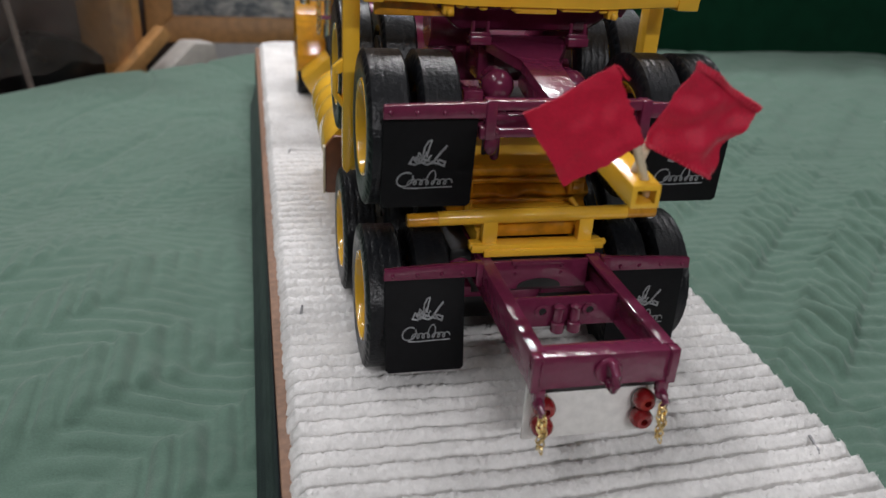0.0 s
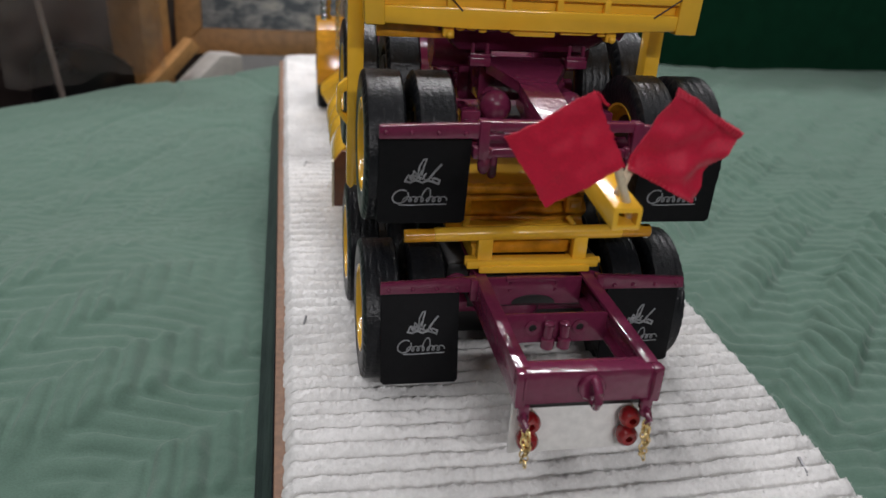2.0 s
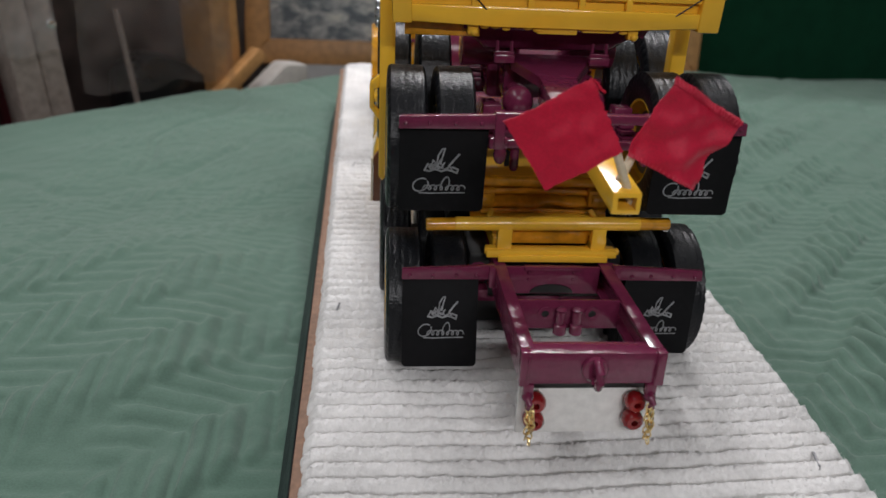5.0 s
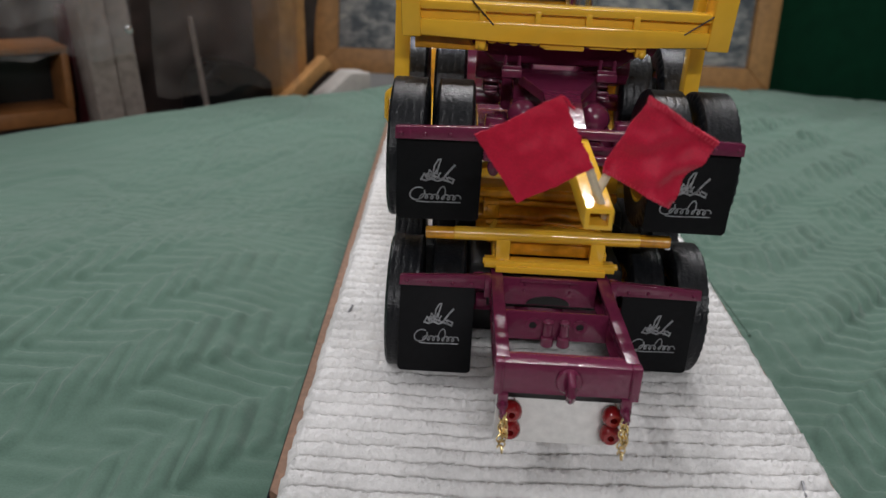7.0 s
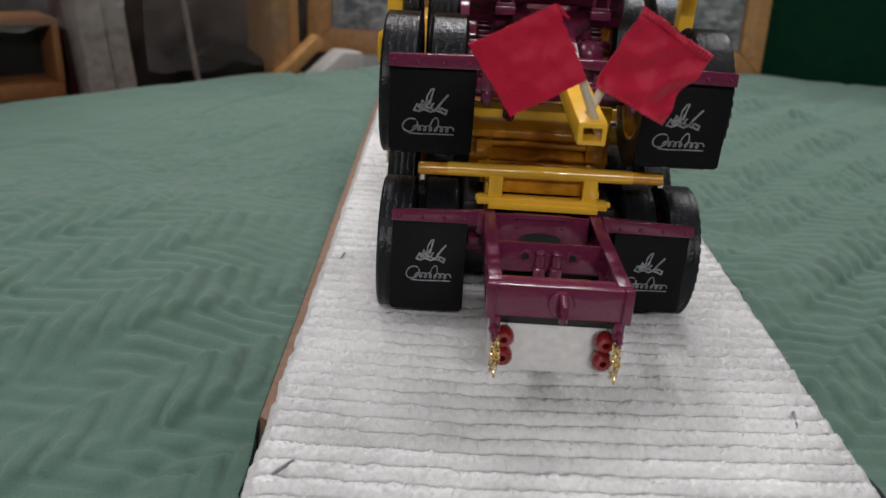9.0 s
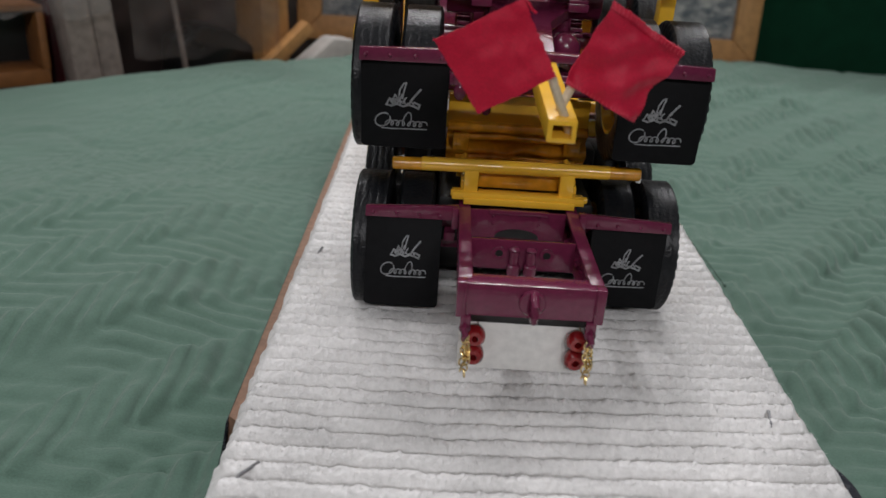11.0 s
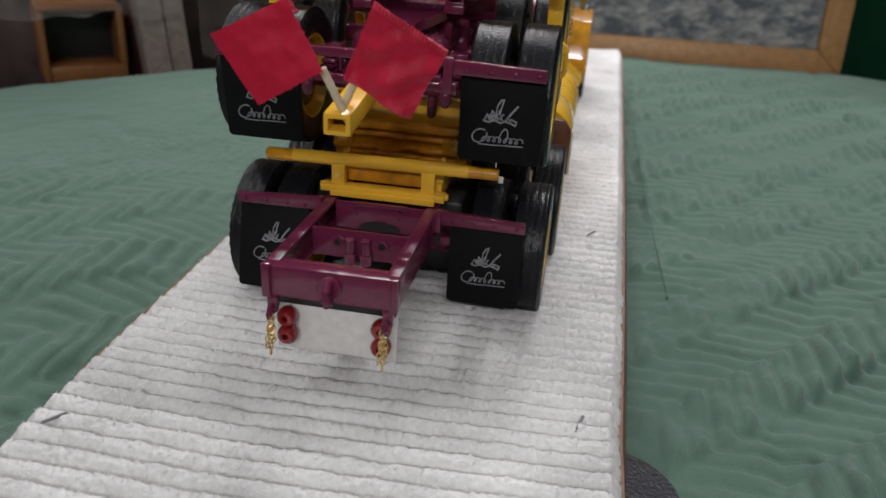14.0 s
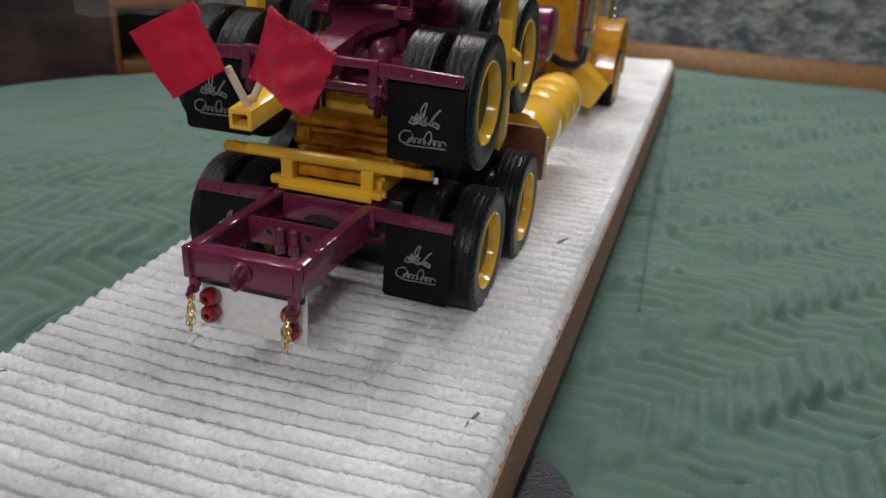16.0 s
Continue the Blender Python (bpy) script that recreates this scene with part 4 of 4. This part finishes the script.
def trailer():
    t = TRAILER
    axle_set(t, 64.6, 75.2, -0.5, 45.2, 13.8)
    axle_set(t, 118.5, 81.0, -2.2, 46.2, 13.8)
    for y, z in ((65.0, 75.2), (118.5, 81.0)):
        bm = B()
        cyl(bm, (-36, y, z), (36, y, z), 3.2, 16)
        part("axle", bm, PURPLE, t)
        for s in (-1, 1):
            bm = B()
            cyl(bm, (s * 11.2, y + 11, z + 11), (s * 11.2, y + 5, z + 10.6), 4.2, 20)
            ball(bm, (s * 11.2, y + 5, z + 10.6), 4.9, seg=20)
            part("brake_chamber", bm, PURPLE, t)
            bm = B()
            for k in range(4):
                box(bm, s * 20 - 2.2, s * 20 + 2.2, y - 12 + 2 * k, y + 12 - 2 * k, z + 3 + 1.5 * k, z + 4.2 + 1.5 * k, 0.3)
            box(bm, s * 20 - 2.8, s * 20 + 2.8, y - 3, y + 3, z + 2.6, z + 11, 0.4)
            part("leaf_spring", bm, PURPLE, t)
    # rear bar with flaps, opened in the middle
    bm = B()
    box(bm, -22, 22, 39.0, 42.4, 86.8, 89.4, 0.4)
    box(bm, -22, 22, 40.0, 42.2, 79.4, 81.8, 0.4)
    for s in (-1, 1):
        box(bm, s * 21 - 1.4, s * 21 + 1.4, 38.6, 42.6, 79.2, 89.6, 0.4)
        box(bm, s * 21 - 2.6, s * 21 + 2.6, 39.4, 42.2, 79.0, 82.4, 0.6)
        ball(bm, (s * 20.4, 40, 77.6), 1.9, 1, 1, 1.5, 12)
        rivets(bm, (s * 19.4, s * 22.2), 39.4, 81.0, 0.5)
    part("rear_crossbar", bm, PURPLE, t)
    for s in (-1, 1):
        bm = B()
        prism(bm, [(s * 20, 89.0), (s * 48.3, 88.0), (s * 48.5, 84.4), (s * 20, 84.8)], "y", 39.2, 41.4, 0.35)
        bar = part("flap_bar", bm, PURPLE, t)
        for x in (26, 33, 40, 46.6):
            bm = B()
            ball(bm, (s * x, 39.15, 86.2), 0.66, seg=10)
            part("rivet", bm, PURPLE, bar)
    mud_flap(t, -48.0, -23.6, 41.3, 59.0, 85.2, 3.2, -36.0, 70.4, 0.92)
    mud_flap(t, 24.4, 48.6, 41.6, 59.6, 85.2, 1.0, 36.4, 70.6, 0.92)
    # pins under the rear axle
    for s in (-1, 1):
        bm = B()
        cyl(bm, (s * 11.5, 66, 78), (s * 11.5, 66, 66.0), 1.5, 14)
        ball(bm, (s * 11.5, 66, 66), 1.5, seg=10)
        box(bm, s * 11.5 - 3, s * 11.5 + 3, 63, 69, 75, 79, 0.6)
        part("hanger_pin", bm, PURPLE, t)
    # main beam: spine and spread head
    bm = B()

    def slope(verts):
        for v in verts:
            v.co.z += (v.co.y - 40) * 0.2
    prism(bm, [(-4.9, 39), (4.9, 39), (5.2, 67), (12.6, 80), (12.6, 86), (-12.6, 86), (-12.6, 80), (-5.2, 67)], "z", 85.4, 88.4, 0.4)
    for k in (-1, 1):
        box(bm, k * 4.2 - 0.7, k * 4.2 + 0.7, 40, 70, 79.6, 86.0, 0.2)
    slope(bm.verts)
    part("spine_beam", bm, PURPLE, t)
    bm = B()
    prism(bm, [(-27.5, 107.0), (27.5, 107.0), (26.0, 103.6), (20, 98.6), (-20, 98.6), (-26.0, 103.6)], "y", 80.5, 92, 1.2)
    for v in bm.verts:
        v.co.y += (107.0 - v.co.z) * 0.7
    box(bm, -28.2, 28.2, 78.6, 92, 105.6, 107.2, 0.5)
    for k in (-1, 1):
        prism(bm, [(k * 26.5, 105.0), (k * 28.4, 104.2), (k * 31.0, 108.6), (k * 30.2, 110.0), (k * 27.6, 107.4)], "y", 79.0, 84.0, 0.4)
    part("bolster", bm, PURPLE, t)
    for s in (-1, 1):
        bm = B()
        box(bm, s * 15 - 3.2, s * 15 + 3.2, 77, 84, 95.8, 98.4, 0.4)
        for dx in (-2.2, 2.2):
            cyl(bm, (s * 15 + dx, 79, 97.6), (s * 15 + dx, 79, 102.2), 0.6, 8, dome=0.3)
        box(bm, s * 15 - 3.0, s * 15 + 3.0, 78, 80, 98.2, 99.4, 0.2)
        part("u_bolt", bm, PURPLE, t)
        bm = B()
        box(bm, s * 11 - 2.6, s * 11 + 2.6, 84, 126, 84, 94.5, 0.5)
        part("frame_rail", bm, PURPLE, t)
    bm = B()
    box(bm, -17, 17, 100, 126, 80, 95, 1.5)
    part("frame_deck", bm, PURPLE, t)
    bm = B()
    box(bm, -24, 24, 84, 150, 69.6, 73.4, 0.6)
    box(bm, -19, -14, 70, 100, 73.2, 80, 0.8)
    box(bm, 14, 19, 70, 100, 73.2, 80, 0.8)
    part("subframe", bm, PURPLE, t)
    bm = B()
    cyl(bm, (-26, 104, 97), (-8, 104, 97), 7.0, 24, dome=2)
    part("air_tank", bm, PURPLE, t, "plum air tank")
    bm = B()
    cyl(bm, (26, 104, 97), (10, 104, 97), 7.0, 24, dome=2)
    part("air_tank", bm, PURPLE, t, "plum air tank")
    # reach: a square yellow tube that sticks out behind
    bm = B()
    outer = [(-3.4, -2.7), (3.4, -2.7), (3.4, 2.7), (-3.4, 2.7)]
    inner = [(-2.2, -1.5), (2.2, -1.5), (2.2, 1.5), (-2.2, 1.5)]
    a, b = Vector((2.4, -3.0, 79.4)), Vector((1.2, 60, 87.0))
    fo = [bm.verts.new(a + Vector((x, 0, z))) for x, z in outer]
    fi = [bm.verts.new(a + Vector((x, 0, z))) for x, z in inner]
    di = [bm.verts.new(a + (b - a) * 0.45 + Vector((x, 0, z))) for x, z in inner]
    bo = [bm.verts.new(b + Vector((x, 0, z))) for x, z in outer]
    for i in range(4):
        j = (i + 1) % 4
        bm.faces.new((fo[i], fo[j], fi[j], fi[i])), bm.faces.new((fi[i], fi[j], di[j], di[i])), bm.faces.new((fo[i], bo[i], bo[j], fo[j]))
    bm.faces.new(di), bm.faces.new(bo)
    long_edges = [e for e in bm.edges if (e.verts[0] in fo and e.verts[1] in bo) or (e.verts[1] in fo and e.verts[0] in bo) or (e.verts[0] in fo and e.verts[1] in fo)]
    bmesh.ops.bevel(bm, geom=long_edges, offset=0.5, segments=2, affect="EDGES", profile=0.5)
    part("reach_tube", bm, YELLOW, t, "square yellow reach tube, open at its end")
    # log bunk with upright stakes
    bm = B()
    prism(bm, [(-47.5, 107.9), (-20, 107.2), (20, 107.2), (46.5, 108.4), (46.5, 112.8), (-47.5, 112.8)], "y", 74.1, 78.4, 0.5)
    bunk = part("bunk_beam", bm, YELLOW, t)
    bm = B()
    box(bm, -47, 46, 76.6, 80.6, 108.4, 118.0, 0.2)
    part("web", bm, YELLOW, bunk)
    bm = B()
    box(bm, -47.5, 46.5, 74.8, 84.0, 115.6, 118.2, 0.5)
    part("top_flange", bm, YELLOW, bunk)
    for x in (-25.5, -8.5, 7.0, 21.5):
        bm = B()
        box(bm, x - 0.9, x + 0.9, 74.6, 77.2, 112.4, 116.4, 0.2)
        part("stiffener", bm, YELLOW, bunk)
    bm = B()
    for x0, x1, z0 in ((-21, -9, 106.8), (-6, 6.5, 105.2), (8, 18, 106.0), (19, 22, 107.0)):
        box(bm, x0, x1, 75.2, 78, z0, 108.2, 0.5)
    for k in range(14):
        ball(bm, (-22 + 3.3 * k, 75.8, 106.9 + 0.5 * math.sin(k * 2.3)), 0.9 + 0.3 * math.sin(k * 1.7), 1.6, 0.8, 0.8, 8)
    part("lip", bm, YELLOW, bunk, "uneven glued lip with paint runs")
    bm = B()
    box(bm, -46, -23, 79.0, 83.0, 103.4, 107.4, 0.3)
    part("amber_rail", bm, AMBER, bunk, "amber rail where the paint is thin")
    for x in (-25.5, 24.0):
        bm = B()
        box(bm, x - 1.7, x + 1.7, 75.4, 79.0, 104.2, 109, 0.6)
        ball(bm, (x + 0.4, 75.6, 105.2), 1.3, seg=10)
        part("knob", bm, YELLOW, bunk)
    for x0, x1, lean in ((-49.8, -44.0, -0.06), (43.4, 50.2, 0.05)):
        bm = B()
        def tilt(co, lean=lean):
            co.x += (co.z - 108) * lean
        box(bm, x0, x1, 73.6, 84.0, 107.4, 170, 0.6, taper=tilt)
        part("stake", bm, YELLOW, bunk, "upright yellow bunk stake")
    for x0, x1, z0, z1 in ((-35, -22, 125, 112), (36, 46, 112, 119)):
        bm = B()
        pipe(bm, [(x0, 74.0, z0), ((x0 + x1) / 2, 73.9, (z0 + z1) / 2), (x1, 74.1, z1)], 0.25, 6)
        part("thread", bm, IRON, bunk, "fine black cable")


trailer()


# ---- warning flags ----
def red_flag(name, corners, stick, seed, pinked):
    """corners: top and bottom of the sleeve edge, then bottom and top of the free edge."""
    fl = thing(name, "small red satin flag on a cream dowel", "flag", group="warning flags")
    bm = B()
    cyl(bm, stick[0], stick[1], 1.0, 14)
    part("stick", bm, DOWEL, fl, "cream wooden dowel")
    a, b, c, d = [Vector(p) for p in corners]
    n = 44
    bm = B()
    rows = []
    rnd = random.Random(seed)
    for j in range(n + 1):
        v = j / n
        row = []
        for i in range(n + 1):
            u = i / n
            p = a.lerp(b, v).lerp(d.lerp(c, v), u)
            ripple = 1.3 * noise.noise((u * 2.2 + seed, v * 2.6, seed * 1.3)) + 0.5 * noise.noise((u * 6, v * 5, seed))
            if pinked:
                ripple += 2.0 * math.sin(6.3 * (0.95 * u - 0.55 * v) + 0.8) * (0.35 + 0.65 * v) + 0.8 * math.sin(15 * (0.5 * u + 0.8 * v) + 3 * u) * (0.4 + 0.6 * u)
            p = p + Vector((0.25 * ripple, -1.0 * ripple - 0.8 * math.sin(math.pi * u) * 0.6, 0.0))
            if i in (0, n) or j in (0, n):
                q = 0.24 if i == 0 and not pinked else 0.1
                p += Vector((rnd.uniform(-q, q), 0, rnd.uniform(-q, q)))
                if pinked and (j == 0 or i == n) and (i + j) % 2:
                    mid = (a + b + c + d) / 4
                    p += (p - mid).normalized() * 0.24
            row.append(bm.verts.new(p))
        rows.append(row)
    for j in range(n):
        for i in range(n):
            bm.faces.new((rows[j][i], rows[j][i + 1], rows[j + 1][i + 1], rows[j + 1][i]))
    hem = [[v.co.copy() for v in rows[j]] for j in range(4)]
    foot = [[v.co.copy() for v in rows[j]] for j in range(n - 2, n + 1)]
    bmesh.ops.recalc_face_normals(bm, faces=bm.faces)
    bmesh.ops.solidify(bm, geom=list(bm.faces), thickness=0.35)
    red = SATIN if pinked else FLAG
    cloth = part("cloth", bm, red, fl, "frayed red satin cloth")
    if pinked:
        bm = B()
        strip = [[bm.verts.new(p + Vector((0, -0.42 - 0.1 * math.sin(i * 1.9 + k), -0.2))) for i, p in enumerate(line)] for k, line in enumerate(hem)]
        for k in range(len(strip) - 1):
            for i in range(n):
                bm.faces.new((strip[k][i], strip[k][i + 1], strip[k + 1][i + 1], strip[k + 1][i]))
        bmesh.ops.recalc_face_normals(bm, faces=bm.faces)
        bmesh.ops.solidify(bm, geom=list(bm.faces), thickness=0.3)
        part("hem", bm, red, cloth, "folded and stitched red hem")
        bm = B()
        for lines, lift in ((hem, 0.62), (foot, 0.3)):
            for i in range(1, n, 2):
                pipe(bm, [lines[k][i] + Vector((0.12 * k, -lift - 0.1, 0.0)) for k in range(len(lines))], 0.14, 5)
        part("stitching", bm, STITCH, cloth, "pale red overlock stitching")
    if not pinked:
        bm = B()
        pipe(bm, [a + Vector((0.2, -0.2, -0.3)), a + Vector((1.2, -0.4, -1.0)), a + Vector((2.0, -0.6, -2.2)), a + Vector((3.0, -0.6, -2.8))], 0.32, 6)
        part("thread", bm, FLAG, cloth, "loose red thread")


red_flag("warning_flag", ((-9.6, -3.0, 107.6), (-1.0, -3.6, 92.0), (-17.2, -3.0, 82.4), (-27.8, -4.6, 98.2)), ((4.4, 0.9, 78.2), (-2.0, -1.2, 92.2)), 3, False)
red_flag("warning_flag", ((9.8, 0.6, 107.8), (2.6, 0.4, 89.4), (18.8, 1.4, 81.4), (27.0, 0.6, 98.0)), ((1.7, 3.6, 82.6), (5.2, 5.0, 90.6)), 11, True)


# ---- loose cord and pad on the blanket ----
def cord_and_pad():
    bm = B()
    pts = []
    for k in range(40):
        u = k / 39
        pts.append((102.6 + 3.4 * u + 0.8 * math.sin(u * 7), 526 - 388 * u, CLOTH_Z + 3.4 + 1.2 * noise.noise((u * 9, 0, 0))))
    pipe(bm, pts, 0.27, 6)
    ball(bm, pts[-1], 0.7, 1.0, 1.3, 0.9, 10)
    tagged(new("cord", mesh_of("cord", bm, CORD)), "thin dark cord with a knotted end on the green blanket", "cord")
    bm = B()
    prism(bm, [(78 + 21 * math.cos(k * math.pi / 24), 1 + 21 * math.sin(k * math.pi / 24)) for k in range(48)], "z", CLOTH_Z + 1, CLOTH_Z + 7.6, 1.4)
    tagged(new("rubber_pad", mesh_of("rubber_pad", bm, BLACK_TRIM)), "round black rubber pad lying on the green blanket", "pad")


cord_and_pad()


# ---- what stands behind the table ----
def framed_picture():
    p = thing("picture_frame", "oak framed picture of grey rocks standing behind the board", "picture frame", pose(0, 0.762, -0.034, -7, 0, 0))
    w0, w1, h, m = -196, 346, 390, 28
    for name, outline in (("bottom_rail", [(w0, 0), (w1, 0), (w1 - m, m), (w0 + m, m)]), ("top_rail", [(w0 + m, h - m), (w1 - m, h - m), (w1, h), (w0, h)]),
                          ("left_stile", [(w0, 0.0), (w0 + m, m), (w0 + m, h - m), (w0, h)]), ("right_stile", [(w1, 0.0), (w1, h), (w1 - m, h - m), (w1 - m, m)])):
        bm = B()
        prism(bm, outline, "y", 0, 20, 1.6)
        part(name, bm, OAK, p)
    bm = B()
    box(bm, w0 + m - 4, w1 - m + 4, 9, 12, m - 4, h - m + 4, 0)
    part("picture", bm, ROCKS, p, "printed grey rock picture")


framed_picture()

D2, N2, A2 = Vector((0.7625, 0.647, 0)), Vector((-0.647, 0.7625, 0)), Vector((-381, 415, 0))


def along(s, off, z):
    """A place behind the table's left rim: s along it, off beyond it."""
    return A2 + D2 * s + N2 * off + Vector((0, 0, z))


def rim_pose(s, off, z, turn=0.0, lean=0.0):
    p = along(s, off, z) * MM
    return pose(p.x, p.y, p.z, 0, lean, 40.3 + turn)


def rim_thing(name, mat, label, category, s, off, z, build, lean=0.0, turn=0.0, kind=""):
    bm = B()
    build(bm)
    ob = new(name, mesh_of(name, bm, mat))
    ob.matrix_basis = rim_pose(s, off, z, turn, lean)
    return tagged(ob, label, category, kind=kind)


def left_background():
    rim_thing("grey_post", POSTWOOD, "weathered grey timber post behind the table", "post", 125, 40, -240,
              lambda bm: (box(bm, -22, 0, 0, 40, 0, 620, 2), box(bm, 1, 20, 4, 40, 0, 620, 2)), lean=-4.5)
    bm = B()
    ball(bm, (0, 0, 0), 4.2, 1, 0.4, 1, 12)
    screw = new("screw_head", mesh_of("screw_head", bm, CHROME))
    screw.matrix_basis = rim_pose(119, 39, 38)
    tagged(screw, "shiny screw head in the grey post", "screw")
    rim_thing("thin_rod", POSTWOOD, "thin pale rod leaning behind the table", "rod", 204, 62, -120, lambda bm: cyl(bm, (0, 0, 0), (0, 0, 165), 2.6, 10), lean=-7)
    up = thing("wooden_upright", "honey oak upright beside the picture frame", "upright", rim_pose(298, 58, -250, 0, -1.5))
    for name, a in (("wide_board", (-16, 0, 0, 60, 0, 620)), ("narrow_board", (0.5, 18, 6, 30, 0, 620))):
        bm = B()
        box(bm, *a, bev=2)
        part(name, bm, OAK, up)
    rim_thing("oak_plank", OAK, "slanting oak plank at the table's rim", "plank", 285, 45, -34, lambda bm: box(bm, -30, 50, 0, 16, -8, 5, 1.5), lean=-38)
    rim_thing("white_card_wedge", TISSUE, "white card wedge behind the green blanket", "card", 332, 40, -40, lambda bm: prism(bm, [(-44, -30), (46, -30), (44, 20), (18, 23), (-38, -16)], "y", 0, 26, 3))
    rim_thing("black_bag", BLACK_BAG, "shiny black vinyl bag slumped on the shelf", "bag", 236, 80, -34, lambda bm: prism(bm, [(-44, -30), (50, -30), (46, 4), (20, 24), (-14, 32), (-40, 14)], "y", 0, 50, 9))
    sh = thing("open_shelf_box", "dark pine shelf box with a dark inside", "shelf", rim_pose(46, 62, -44))
    for name, a in (("bottom", (-40, 26, 0, 60, 0, 13)), ("side", (21, 27, 0, 60, 13.2, 62)), ("side", (-46, -40.5, 0, 60, 0, 62)), ("top", (-46, 27, 0, 60, 62.2, 67))):
        bm = B()
        box(bm, *a, bev=1)
        part(name, bm, PINE, sh)
    bm = B()
    box(bm, -40, 20.8, 44, 46, 13.2, 62, 0)
    part("back", bm, IRON, sh, "black back panel")
    rim_thing("maroon_box", MAROON, "dark maroon plastic box", "box", 92, 88, -60, lambda bm: box(bm, -10, 14, 0, 40, 0, 110, 2))
    film = thing("plastic_film", "hanging sheet of cloudy clear plastic film", "plastic film", rim_pose(40, 30, 22))

    def sheet(bm, x0, x1, low, high, dy, seed):
        cols = []
        n = 44
        for i in range(n + 1):
            x = x0 + (x1 - x0) * i / n
            foot = low + 9 * noise.noise((x * 0.03, seed, 0.0))
            cols.append([bm.verts.new((x, dy + 5 * noise.noise((x * 0.035, k * 0.3, seed)) + 1.6 * math.sin(x * 0.22 + k * 0.4), foot + (high - foot) * k / 16)) for k in range(17)])
        for ca, cb in zip(cols, cols[1:]):
            for k in range(16):
                bm.faces.new((ca[k], cb[k], cb[k + 1], ca[k + 1]))
    for name, a in (("sheet", (-70, 78, -4, 180, 0, 1.0)), ("fold", (-70, 22, 26, 180, -7, 5.0)), ("far_sheet", (96, 240, -44, 180, 2, 9.0))):
        bm = B()
        sheet(bm, *a)
        part(name, bm, SMOKY if name == "far_sheet" else FILM, film)
    bottle = thing("lime_bottle", "lime green plastic bottle", "bottle", rim_pose(-106, 34, -60, 0, -10))
    bm = B()
    cyl(bm, (0, 0, 0), (0, 0, 46), 9, 24, dome=2.0)
    part("body", bm, LIME, bottle)
    bm = B()
    cyl(bm, (0, 0, 47.5), (0, 0, 56), 5, 20, dome=0.6)
    part("cap", bm, LIME, bottle)
    rim_thing("dark_backing", DARKWALL, "dark brown cluttered shelf backing behind the table", "shelf backing", 0, 150, -400, lambda bm: box(bm, -500, 420, 0, 20, 0, 900, 0), kind="structure")
    rim_thing("low_shelf", DARKWALL, "dark low shelf behind the table", "shelf", 0, 25, -70, lambda bm: box(bm, -500, 330, 0, 124, -20, 0, 1), kind="structure")


left_background()


def green_panel():
    bm = B()
    box(bm, 330, 1500, 806, 830, -780, 700, 1)
    tagged(new("green_panel", mesh_of("green_panel", bm, GREEN_WALL)), "dark green painted wall panel behind the table", "wall panel", kind="structure")


green_panel()
